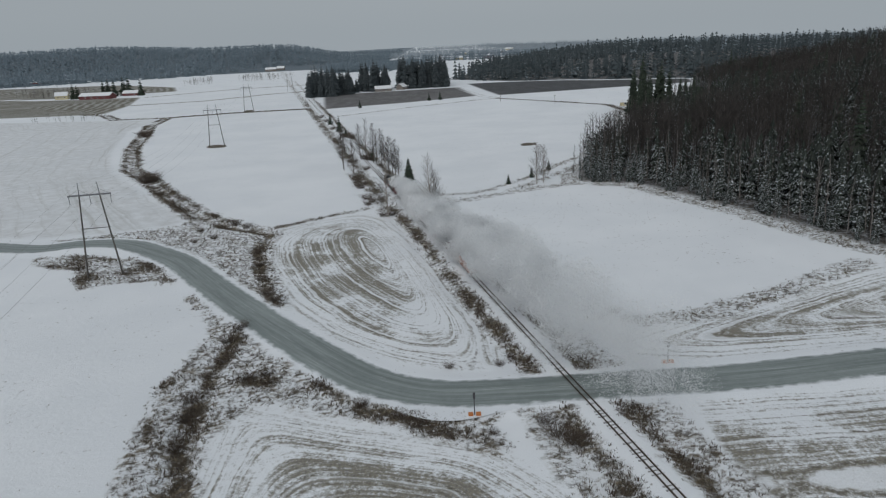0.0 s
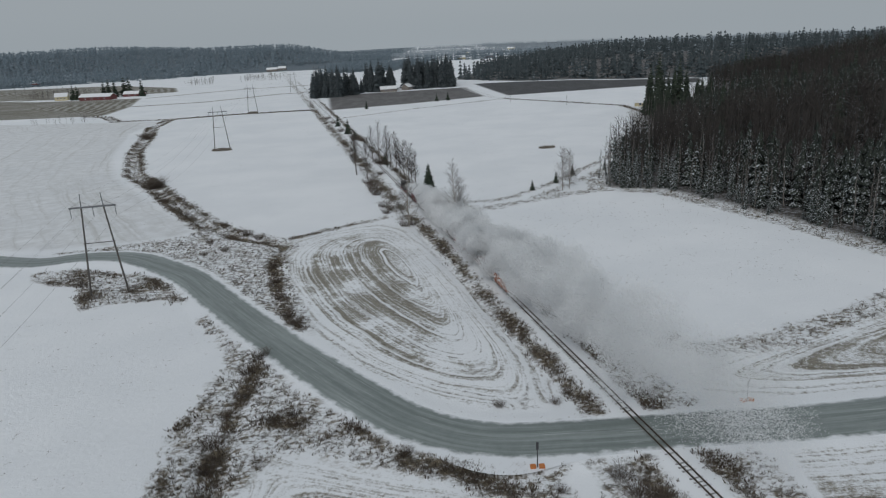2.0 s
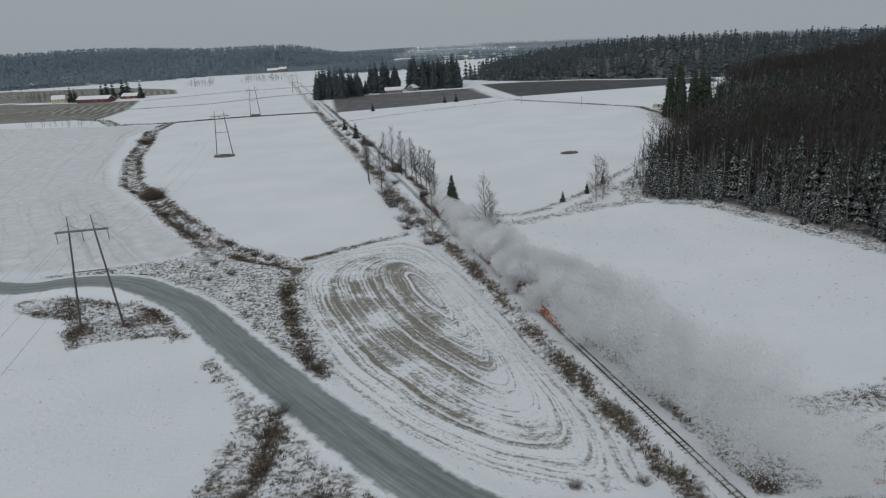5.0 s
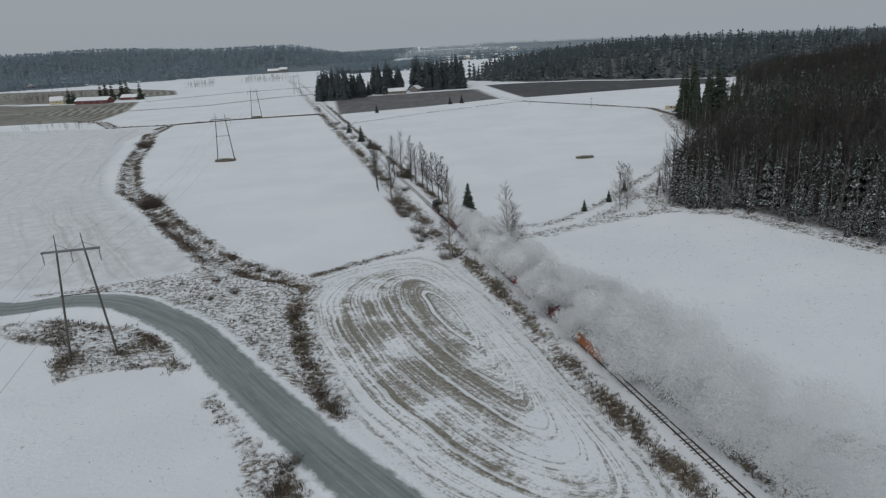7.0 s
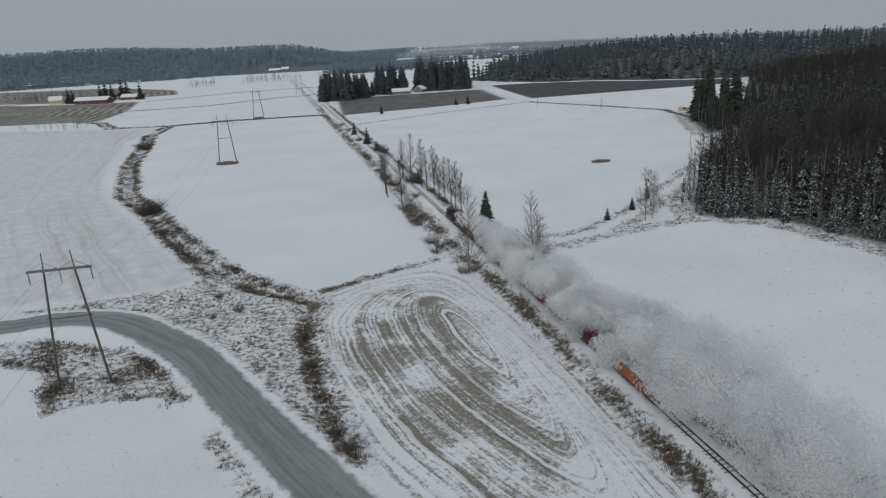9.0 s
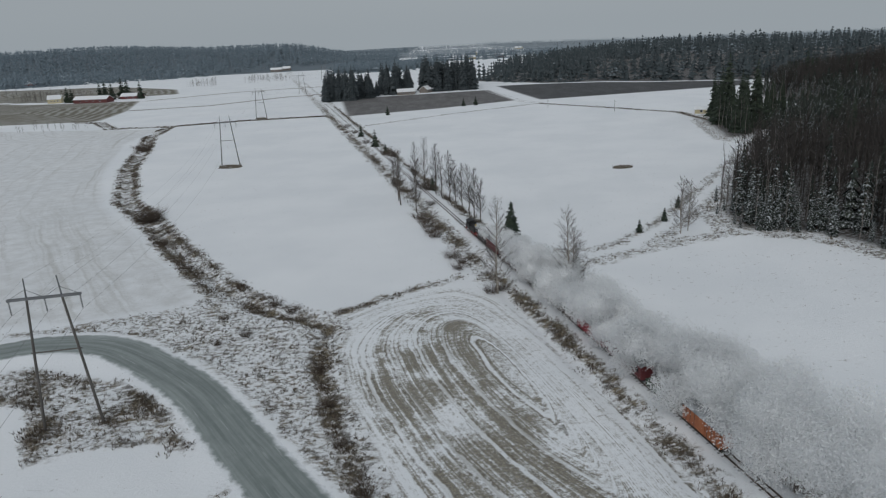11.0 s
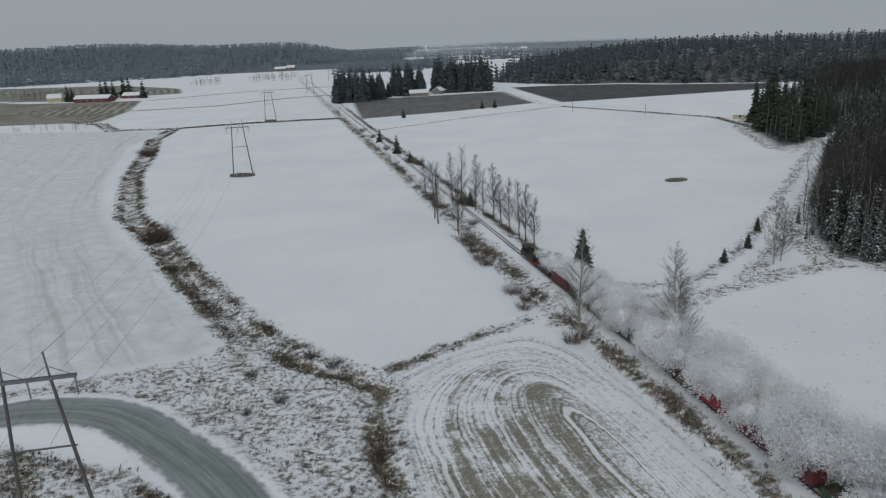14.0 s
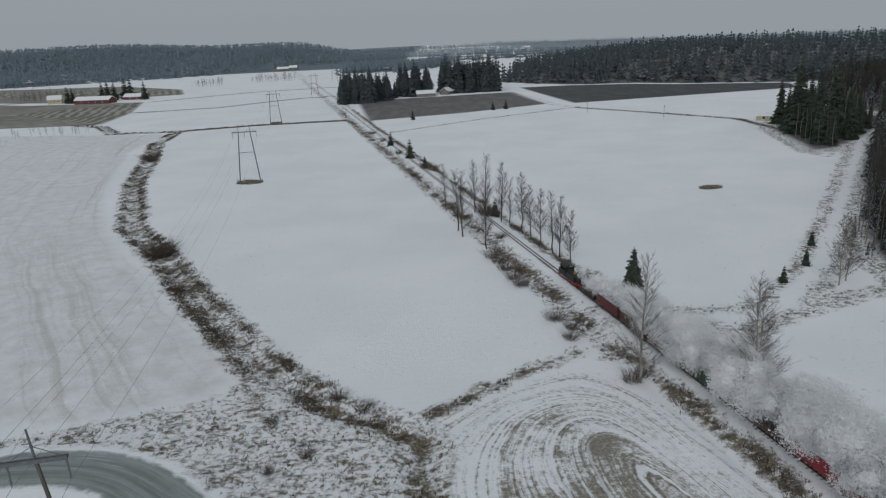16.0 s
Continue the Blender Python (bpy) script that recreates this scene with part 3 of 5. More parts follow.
# ---- trees ----
def branchy(seed, tall, spread, start=0.3, limbs=16, twigs=5, thick=0.016, lean=0.9, fine=0.024):
    """A leafless tree of height 1 metre times tall: a trunk with limbs, and its fine twigs."""
    rnd = random.Random(seed)
    wood, fineg = Geo(), Geo()
    pts, p = [], Vector((0, 0, -0.3))
    n = 7
    for i in range(n + 1):
        pts.append(p.copy())
        p = p + Vector((rnd.uniform(-0.02, 0.02) * tall, rnd.uniform(-0.02, 0.02) * tall, tall / n))
    r0 = thick * tall * 0.75
    for i in range(n):
        wood.limb(pts[i], pts[i + 1], r0 * (1 - i / n) + 0.025, r0 * (1 - (i + 1) / n) + 0.02, 6)
    for i in range(limbs):
        u = start + (1 - start) * (i + rnd.random()) / limbs
        k = min(int(u * n), n - 1)
        base = pts[k].lerp(pts[k + 1], u * n - k)
        a = rnd.uniform(0, 2 * math.pi)
        ln = spread * tall * (1.12 - u * 0.85) * rnd.uniform(0.6, 1.15)
        d = Vector((math.cos(a), math.sin(a), lean * rnd.uniform(0.8, 1.5))).normalized()
        mid = base + d * ln * 0.5
        tip = mid + (d + Vector((0, 0, rnd.uniform(0.1, 0.6)))).normalized() * ln * 0.5
        rr = r0 * 0.16 * (1.1 - u) + fine
        wood.limb(base, mid, rr, rr * 0.6, 4)
        fineg.limb(mid, tip, rr * 0.6, fine * 0.4, 3)
        for j in range(twigs):
            w = rnd.uniform(0.12, 1.0)
            b = base.lerp(mid, w * 2) if w < 0.5 else mid.lerp(tip, w * 2 - 1)
            dd = (d + Vector((rnd.uniform(-1, 1), rnd.uniform(-1, 1), rnd.uniform(-0.1, 0.9))) * 0.75).normalized()
            l2 = ln * rnd.uniform(0.22, 0.5) * (1.15 - 0.4 * w)
            e = b + dd * l2
            s = dd.orthogonal().normalized() * fine * 0.7
            fineg.add([b - s, b + s, e], [(0, 1, 2)])
            for _ in range(3):
                q = b.lerp(e, rnd.uniform(0.25, 0.95))
                d3 = (dd + Vector((rnd.uniform(-1, 1), rnd.uniform(-1, 1), rnd.uniform(-0.4, 0.6))) * 0.7).normalized()
                x = q + d3 * l2 * rnd.uniform(0.35, 0.75)
                s = d3.orthogonal().normalized() * fine * 0.5
                fineg.add([q - s, q + s, x], [(0, 1, 2)])
    return wood, fineg


def spruce(seed, tall, wide=0.2, tiers=15, per=9, skirt=0.06):
    """A spruce: a tapered trunk and tiers of drooping, gapped branches."""
    rnd = random.Random(seed)
    wood, crown = Geo(), Geo()
    wood.limb((0, 0, -0.3), (0, 0, tall * 0.97), tall * 0.014 + 0.02, 0.02, 6)
    for i in range(tiers):
        u = skirt + (1 - skirt) * (i + rnd.uniform(-0.2, 0.2)) / tiers
        z, r = u * tall, wide * tall * (1 - u) ** 0.72 * rnd.uniform(0.82, 1.15) + 0.12
        n = max(4, int(per * (1 - u * 0.5)))
        a0 = rnd.uniform(0, 6.3)
        for k in range(n):
            if rnd.random() < 0.07:
                continue
            a = a0 + 2 * math.pi * k / n + rnd.uniform(-0.25, 0.25)
            rk = r * rnd.uniform(0.65, 1.2)
            c, s = math.cos(a), math.sin(a)
            w = rk * math.pi / n * rnd.uniform(0.75, 1.1) + 0.05
            drop = rk * rnd.uniform(0.25, 0.6)
            o, m, t = Vector((0, 0, z + 0.05 * r)), Vector((c * rk * 0.55, s * rk * 0.55, z - drop * 0.3)), Vector((c * rk, s * rk, z - drop))
            q = Vector((-s, c, 0))
            hang = Vector((0, 0, -0.28 * w - 0.05 * rk))
            crown.add([o, m + q * w + hang, m, m - q * w + hang, t, m.lerp(t, 0.5) + q * w * 0.7 + hang * 1.2, m.lerp(t, 0.5) - q * w * 0.7 + hang * 1.2],
                      [(0, 1, 2), (0, 2, 3), (2, 1, 5), (2, 5, 4), (2, 4, 6), (2, 6, 3)])
    crown.limb((0, 0, tall * 0.93), (0, 0, tall * 1.01), tall * 0.012, 0.01, 4)
    return wood, crown


def low_spruce(seed, tall=1.0, wide=0.17, tiers=8, per=6):
    rnd, g = random.Random(seed), Geo()
    g.limb((0, 0, -0.02), (0, 0, tall * 0.9), 0.014, 0.004, 3)
    for i in range(tiers):
        u = 0.06 + 0.94 * i / tiers
        r = wide * (1 - u) ** 0.8 + 0.012
        a0 = rnd.uniform(0, 6.3)
        for k in range(per):
            a, w = a0 + 2 * math.pi * k / per + rnd.uniform(-0.2, 0.2), math.pi / per * 0.95
            rk = r * rnd.uniform(0.7, 1.2)
            z = u * tall
            g.add([(0, 0, z + 0.09 * tall), (rk * math.cos(a - w), rk * math.sin(a - w), z - 0.03), (rk * 1.15 * math.cos(a), rk * 1.15 * math.sin(a), z - 0.055), (rk * math.cos(a + w), rk * math.sin(a + w), z - 0.03)], [(0, 1, 2), (0, 2, 3)])
    return g


def low_bare(seed, twigs=46):
    rnd, g = random.Random(seed), Geo()
    g.limb((0, 0, -0.02), (0, 0, 0.62), 0.011, 0.006, 4).limb((0, 0, 0.62), (0.01, 0, 1.0), 0.006, 0.002, 3)
    for i in range(twigs):
        u = rnd.uniform(0.28, 0.93)
        a, l = rnd.uniform(0, 6.3), (0.22 * (1.15 - u) + 0.03) * rnd.uniform(0.6, 1.2)
        b = Vector((0, 0, u))
        if i > twigs * 0.4:
            b += Vector((math.cos(a), math.sin(a), 0.8)) * l * 0.5
            a += rnd.uniform(-1, 1)
        d = Vector((math.cos(a), math.sin(a), rnd.uniform(0.6, 1.5))).normalized()
        s = d.orthogonal().normalized() * rnd.uniform(0.0025, 0.0055)
        g.add([b - s, b + s, b + d * l], [(0, 1, 2)])
    return g


def tree_kind(name, made, bark, leaf, label, category, group, crown_name="crown"):
    """One tree to copy from: an Empty with trunk and crown."""
    ob = tagged(new(name), label, category, group)
    part("trunk", made[0], bark, ob, smooth=True)
    part(crown_name, made[1], leaf, ob)
    return ob


def plant(kind, used, x, y, s=1.0, turn=None, tall=1.0):
    m = Matrix.Translation((x, y, ground_z(x, y) - 0.1)) @ Matrix.Rotation(random.uniform(0, 6.3) if turn is None else turn, 4, "Z") @ Matrix.Diagonal((s, s, s * tall, 1))
    if kind in used:
        return copy_thing(kind, m)
    used.add(kind)
    kind.matrix_basis = m
    return kind


def plant_trees():
    used = set()
    aspens = [tree_kind("bare_tree", branchy(s, 14.5, 0.27, 0.2, 74, 14, 0.014, 0.95, 0.017), M_BARK, M_TWIG, "leafless grey roadside tree beside the railway", "tree", "trees along the railway") for s in (1, 2, 3)]
    # row east of the line, then the pair west of it
    for k, (x, y, h) in enumerate([(-33, 288, 1.0), (-30, 284, 1.12), (-26.5, 277, 1.05), (-24.5, 272, 0.95), (-22, 266, 0.95), (-20.5, 262, 0.9), (-19, 257, 0.9), (-17, 251, 0.85), (-16, 248, 0.85), (-14.5, 243, 0.82), (-38.2, 272, 0.98), (-37.2, 266, 1.08), (-32, 255, 1.02), (-41, 300, 0.8)]):
        plant(aspens[k % 3], used, x, y, h * random.uniform(0.95, 1.05))
    birches = [tree_kind("birch_tree", branchy(s, 12.5, 0.31, 0.12, 76, 14, 0.014, 0.8, 0.016), M_BIRCH, M_TWIG_FROST, "leafless birch with pale trunk and frosted twigs", "tree", "birches by the field") for s in (11, 12)]
    for k, (x, y, h) in enumerate([(-2.8, 179.6, 1.42), (-1.4, 181, 1.15), (-15, 187.8, 1.06), (32, 221, 0.95), (34.5, 223, 0.7), (21, 124, 0.42), (17, 126, 0.38)]):
        plant(birches[k % 2], used, x, y, h)
    lone = tree_kind("spruce_tree", spruce(21, 12.5, 0.25, 26, 14), M_BARK, M_NEEDLE, "dark green spruce beside the railway embankment", "tree", "spruces by the railway")
    plant(lone, used, -9.5, 212, 1.0)
    young = tree_kind("young_spruce", spruce(22, 4.5, 0.30, 12, 10, 0.02), M_BARK, M_NEEDLE, "small dark young conifer on the verge", "tree", "young conifers")
    for x, y, s in [(-65, 424, 1.55), (-54.5, 386, 1.2), (-27.5, 284, 0.75), (32, 233, 0.55), (40, 246, 0.55), (-48, 362, 0.7), (23, 224, 0.5)]:
        plant(young, used, x, y, s)
    # wood's edge
    near = [tree_kind("spruce_tree", spruce(30 + s, 13, 0.16, 16, 9), M_BARK, M_NEEDLE_SNOW, "snow-dusted spruce at the edge of the wood", "tree", "spruces of the wood") for s in range(3)]
    bare = [tree_kind("birch_tree", branchy(40 + s, 14, 0.15, 0.36, 26, 8, 0.010, 1.3, 0.024), M_BIRCH_GREY, M_TWIG, "slender grey leafless birch at the edge of the wood", "tree", "birches of the wood") for s in range(3)]
    rnd = random.Random(5)
    border = smooth_line([(112, 112), (92, 139), (82, 170), (73, 192), (63, 214), (47, 223), (52, 240), (66, 262), (99, 318), (126, 357)], 40)
    ns = nb = tries = 0
    while (ns < 210 or nb < 90) and tries < 6000:
        tries += 1
        bx, by = border[int(rnd.random() ** 1.2 * (len(border) - 1))]
        depth = rnd.uniform(0.5, 15)
        x, y = bx + depth * rnd.uniform(0.6, 1.0), by + rnd.uniform(-6, 8)
        if inside(np.array([x]), np.array([y]), WOOD)[0] < 0.8:
            continue
        edge = depth < 5
        if rnd.random() < 0.66 and ns < 210:
            plant(near[ns % 3], used, x, y, rnd.uniform(0.25, 0.7) if edge else rnd.uniform(0.5, 1.05), tall=rnd.uniform(0.95, 1.2))
            ns += 1
        elif nb < 90:
            plant(bare[nb % 3], used, x, y, rnd.uniform(0.55, 0.9) if edge else rnd.uniform(0.8, 1.15))
            nb += 1
    # thicket along the farm track
    for k in range(150):
        u = rnd.random()
        ax, ay = 38 + 84 * u, 238 + 126 * u
        o = rnd.uniform(4.5, 18.0)
        kind = near[k % 3] if k % 5 < 2 else bare[k % 3]
        plant(kind, used, ax + 0.83 * o, ay - 0.55 * o, rnd.uniform(0.5, 1.05))
    # clump beyond the farm track: tall dark spruces
    big = [tree_kind("tall_spruce", spruce(60 + s, 24, 0.19, 28, 11, 0.03), M_BARK, M_NEEDLE, "tall dark spruce in a dense group", "tree", "tall spruces") for s in range(3)]
    for k in range(130):
        x, y = rnd.uniform(99, 190), rnd.uniform(358, 465)
        if inside(np.array([x]), np.array([y]), CLUMP)[0] > 2:
            plant(big[k % 3], used, x, y, rnd.uniform(0.6, 1.3) * (1.0 if x < 140 else 0.75), tall=rnd.uniform(0.95, 1.15))
    for k in range(44):
        u = rnd.random()
        x, y = 98 + 75 * u + rnd.uniform(-3, 10), 362 + 70 * u + rnd.uniform(-6, 24)
        plant(bare[k % 3], used, x, y, rnd.uniform(0.8, 1.2))
    # dark spruces that stand over the birches of the wood
    over = [tree_kind("tall_spruce", spruce(66 + s, 24, 0.17, 20, 8, 0.2), M_BARK, M_NEEDLE, "tall dark spruce standing over the birch wood", "tree", "spruces over the wood") for s in range(3)]
    for k in range(150):
        x, y = rnd.uniform(75, 420), rnd.uniform(150, 560)
        d = inside(np.array([x]), np.array([y]), WOOD)[0]
        if d > 14 and x < 0.8 * y + 90:
            plant(over[k % 3], used, x, y, rnd.uniform(0.62, 0.95), tall=rnd.uniform(0.95, 1.15))
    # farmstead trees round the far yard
    yard = [tree_kind("tall_spruce", spruce(63 + s, 24, 0.25, 24, 12, 0.03), M_BARK, M_NEEDLE_YARD, "tall spruce round the far farmyard, tinted for haze", "tree", "farmyard spruces") for s in range(3)]
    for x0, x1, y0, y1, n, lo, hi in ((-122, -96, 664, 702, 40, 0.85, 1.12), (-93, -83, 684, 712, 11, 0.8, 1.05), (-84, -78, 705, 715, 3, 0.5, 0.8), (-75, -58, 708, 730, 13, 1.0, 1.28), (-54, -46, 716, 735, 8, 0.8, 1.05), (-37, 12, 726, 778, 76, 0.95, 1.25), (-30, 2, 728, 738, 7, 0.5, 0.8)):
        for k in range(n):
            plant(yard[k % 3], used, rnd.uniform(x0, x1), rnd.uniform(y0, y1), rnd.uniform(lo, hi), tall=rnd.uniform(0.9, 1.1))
    for x, y, s in [(-58, 533, 0.9), (-5, 568, 0.9), (4, 571, 1.0), (-395, 868, 3.0), (-404, 872, 3.2), (-412, 876, 2.9), (-388, 880, 3.4), (-381, 878, 3.2), (-358, 858, 2.8), (-438, 852, 2.6), (-432, 850, 2.4)]:
        plant(young, used, x, y, s)
    for k in range(14):
        plant(bare[k % 3], used, -545 + 7.5 * k + rnd.uniform(-3, 3), 915 - 4.5 * k + rnd.uniform(-4, 8), rnd.uniform(0.9, 1.3))
    for x, y in [(-103, 560), (-107, 575), (-112, 590), (-98, 566), (-290, 546), (-284, 545), (-275, 548)]:
        plant(bare[1], used, x, y, rnd.uniform(0.45, 0.8))


def scatter_in(poly, n, rng):
    xs, ys = [p[0] for p in poly], [p[1] for p in poly]
    x, y = rng.uniform(min(xs), max(xs), n), rng.uniform(min(ys), max(ys), n)
    return x, y, inside(x, y, poly)


def build_woods():
    rng = np.random.default_rng(8)
    # the wood on the rise
    x, y, d = scatter_in(WOOD, 60000, rng)
    see = (d > np.where((y > 238) & (x < 150), 3.0, 9.0)) & (x < 0.80 * y + 90) & (y < 640) & (rng.random(len(x)) < np.clip(1.15 - d / 380, 0.30, 1))
    x, y, d = x[see][:9500], y[see][:9500], d[see][:9500]
    patch = np.sin(x * 0.045 + 1) + np.sin(y * 0.037 + x * 0.02) + rng.normal(0, 0.7, len(x))
    conifer = patch + 1.0 * (d < 30) > 0.35
    for k in range(2):
        m = conifer & (np.arange(len(x)) % 2 == k)
        scatter("wood_conifers", low_spruce(70 + k, tiers=7, per=5), M_NEEDLE_SNOW, x[m], y[m], rng.uniform(8, 18, m.sum()), "dense snow-dusted spruces of the wood on the rise", "trees")
        m = ~conifer & (np.arange(len(x)) % 2 == k)
        scatter("wood_birches", low_bare(80 + k, 58), M_TWIG, x[m], y[m], rng.uniform(13, 20, m.sum()), "dense leafless brown birches of the wood on the rise", "trees")
    # the frosted spruce wood beyond the ploughland, its colours also tinted for haze
    x, y, d = scatter_in(FAR_WOOD, 26000, rng)
    m = (d > 0) & (d < 420) & (rng.random(len(x)) < np.clip(1.2 - d / 260, 0.25, 1))
    x, y = x[m][:5600], y[m][:5600]
    scatter("far_wood", low_spruce(90, wide=0.21, tiers=5, per=4), M_NEEDLE_FAR, x, y, rng.uniform(11, 21, len(x)) * np.where(rng.random(len(x)) < 0.12, 1.25, 1.0), "frosted spruce wood beyond the ploughed field, tinted for haze", "trees")
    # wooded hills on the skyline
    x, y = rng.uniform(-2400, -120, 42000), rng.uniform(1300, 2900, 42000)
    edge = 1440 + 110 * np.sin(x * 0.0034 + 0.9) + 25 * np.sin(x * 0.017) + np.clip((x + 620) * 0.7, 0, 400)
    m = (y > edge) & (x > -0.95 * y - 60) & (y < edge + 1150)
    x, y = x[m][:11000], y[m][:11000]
    scatter("hill_wood", low_spruce(91, wide=0.24, tiers=3, per=3), M_NEEDLE_HILL, x, y, rng.uniform(13, 25, len(x)), "forest on the distant hills, coloured blue-grey for haze", "trees")
    x, y = rng.uniform(250, 4100, 4500), rng.uniform(1150, 4700, 4500)
    m = x < 0.9 * y + 200
    scatter("forest_beyond", low_spruce(93, wide=0.28, tiers=3, per=4), M_NEEDLE_HORIZON, x[m], y[m], rng.uniform(14, 21, m.sum()), "endless forest towards the horizon, coloured pale for haze", "trees")
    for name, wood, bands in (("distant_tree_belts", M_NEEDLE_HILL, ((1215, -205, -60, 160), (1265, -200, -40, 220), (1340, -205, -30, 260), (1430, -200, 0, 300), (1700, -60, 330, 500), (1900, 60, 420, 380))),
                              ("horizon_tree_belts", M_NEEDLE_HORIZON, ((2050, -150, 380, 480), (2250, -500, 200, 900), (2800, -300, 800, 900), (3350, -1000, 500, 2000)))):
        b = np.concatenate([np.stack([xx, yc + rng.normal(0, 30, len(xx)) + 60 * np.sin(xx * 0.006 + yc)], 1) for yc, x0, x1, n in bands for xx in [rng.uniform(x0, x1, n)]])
        scatter(name, low_spruce(92, wide=0.26, tiers=3, per=4), wood, b[:, 0], b[:, 1], rng.uniform(10, 19, len(b)), "belts of forest far across the fields, tinted for haze", "trees")

    for x0, x1, y0, n in ((-376, -340, 1070, 34), (-302, -240, 1112, 46), (-520, -440, 905, 60), (-318, -268, 548, 20)):
        scatter("frosted_copse", low_bare(94, 70), M_TWIG_FROST, rng.uniform(x0, x1, n), y0 + rng.normal(0, 9, n), rng.uniform(6, 13, n) * (0.6 if y0 < 600 else 1.0), "frosted leafless copse between far fields", "trees")


def tuft(seed, blades=11, tall=0.5, wide=0.28):
    rnd, g = random.Random(seed), Geo()
    for _ in range(blades):
        a, r = rnd.uniform(0, 6.3), rnd.uniform(0, wide)
        b = Vector((math.cos(a) * r, math.sin(a) * r, -0.05))
        t = b + Vector((rnd.uniform(-0.3, 0.3), rnd.uniform(-0.3, 0.3), tall * rnd.uniform(0.5, 1.2)))
        s = Vector((math.sin(a + 1), math.cos(a + 1), 0)) * rnd.uniform(0.025, 0.06)
        g.add([b - s, b + s, t], [(0, 1, 2)])
    return g


def shrub(seed, stems=46, tall=1.6, wide=0.9, thick=0.022):
    rnd, g = random.Random(seed), Geo()
    for _ in range(stems):
        a, r = rnd.uniform(0, 6.3), rnd.uniform(0, wide * 0.5)
        b = Vector((math.cos(a) * r, math.sin(a) * r, -0.1))
        o = Vector((math.cos(a), math.sin(a), 0)) * rnd.uniform(0.1, 0.7) * wide
        m = b + o * 0.5 + Vector((0, 0, tall * rnd.uniform(0.35, 0.55)))
        t = m + o * 0.7 + Vector((rnd.uniform(-0.2, 0.2), rnd.uniform(-0.2, 0.2), tall * rnd.uniform(0.2, 0.5)))
        g.limb(b, m, thick, thick * 0.7, 3).limb(m, t, thick * 0.7, thick * 0.3, 3)
        for _ in range(2):
            q = m.lerp(t, rnd.uniform(0, 0.7))
            e = q + Vector((rnd.uniform(-0.4, 0.4), rnd.uniform(-0.4, 0.4), rnd.uniform(0.1, 0.4))) * tall * 0.5
            s = (e - q).orthogonal().normalized() * thick * 0.6
            g.add([q - s, q + s, e], [(0, 1, 2)])
    return g


def brush(seed, stems=30, tall=0.9, wide=0.9):
    """A low, tangled clump of stems and withered leaves."""
    rnd, g = random.Random(seed), Geo()
    for _ in range(stems):
        a, r = rnd.uniform(0, 6.3), wide * math.sqrt(rnd.random())
        b = Vector((math.cos(a) * r, math.sin(a) * r, -0.1))
        t = Vector((b.x * 1.25 + rnd.uniform(-0.35, 0.35), b.y * 1.25 + rnd.uniform(-0.35, 0.35), tall * rnd.uniform(0.45, 1.1) * (1 - 0.45 * r / wide)))
        s = Vector((math.sin(a * 3), math.cos(a * 3), 0)) * rnd.uniform(0.035, 0.075)
        m = b.lerp(t, 0.55) + Vector((rnd.uniform(-0.1, 0.1), rnd.uniform(-0.1, 0.1), 0.05))
        g.add([b - s * 0.6, b + s * 0.6, m + s, m - s, t], [(0, 1, 2), (0, 2, 3), (3, 2, 4)])
    return g


def build_undergrowth():
    rng = np.random.default_rng(4)

    def grow(name, base, material, weight, n, lo, hi, label, jitter=1.0, sink=0.05):
        w = np.where((GX > -310) & (GX < 140) & (GY > 50) & (GY < 620) & (GX > -0.5 * GY - 70), weight * np.clip(170 / np.maximum(GY, 40), 0.4, 1.8), 0) * G_AREA
        pick = rng.choice(len(w), n, p=w / w.sum())
        x, y = GX[pick] + rng.uniform(-jitter, jitter, n), GY[pick] + rng.uniform(-jitter, jitter, n)
        ok = near_line(x, y, ROAD_LINE) > 4.8
        ok &= np.abs(x - rail_x(y)) > 2.0
        x, y = x[ok], y[ok]
        scatter(name, base, material, x, y, rng.uniform(lo, hi, len(x)), label, "undergrowth", sink=sink)

    clump = 0.5 + 0.5 * np.sin(GX * 0.31 + 2 * np.sin(GY * 0.11)) * np.sin(GY * 0.27 + 1.3 * np.sin(GX * 0.17))
    rough, dense = np.clip(G_ROUGH, 0, 1), np.clip(G_DENSE + 0.3, 0, 1)
    grow("withered_grass", tuft(1), M_GRASS, rough * clump ** 2 + dense * 0.9, 26000, 0.4, 1.0, "withered brown grass tufts poking through the snow")
    grow("dark_weeds", tuft(2, 9, 0.7, 0.35), M_WEED, rough * (1 - clump) ** 2 + dense * 0.8, 13000, 0.35, 0.85, "dark dead weeds poking through the snow")
    grow("low_scrub", brush(3, 20), M_SHRUB, np.clip(G_DENSE, 0, 1) * (0.35 + clump) + 0.012 * rough, 3000, 0.4, 1.1, "low leafless scrub along ditches and embankment")

    # loose tufts standing out of the level snow
    for field in ([(-140, 60), (-60, 50), (-42, 75), (-46, 100), (-44, 118), (-56, 132), (-80, 134), (-120, 150), (-150, 150)], [(26, 130), (70, 132), (78, 170), (60, 205), (30, 208), (4, 190)]):
        x, y, d = scatter_in(field, 900, rng)
        x, y = x[d > 1], y[d > 1]
        scatter("field_tufts", brush(9, 7, 0.5, 0.5), M_WEED, x, y, rng.uniform(0.3, 0.62, len(x)) * rng.uniform(0.6, 1.0, len(x)), "sparse dark tufts sticking out of the snow", "undergrowth", sink=0.02)


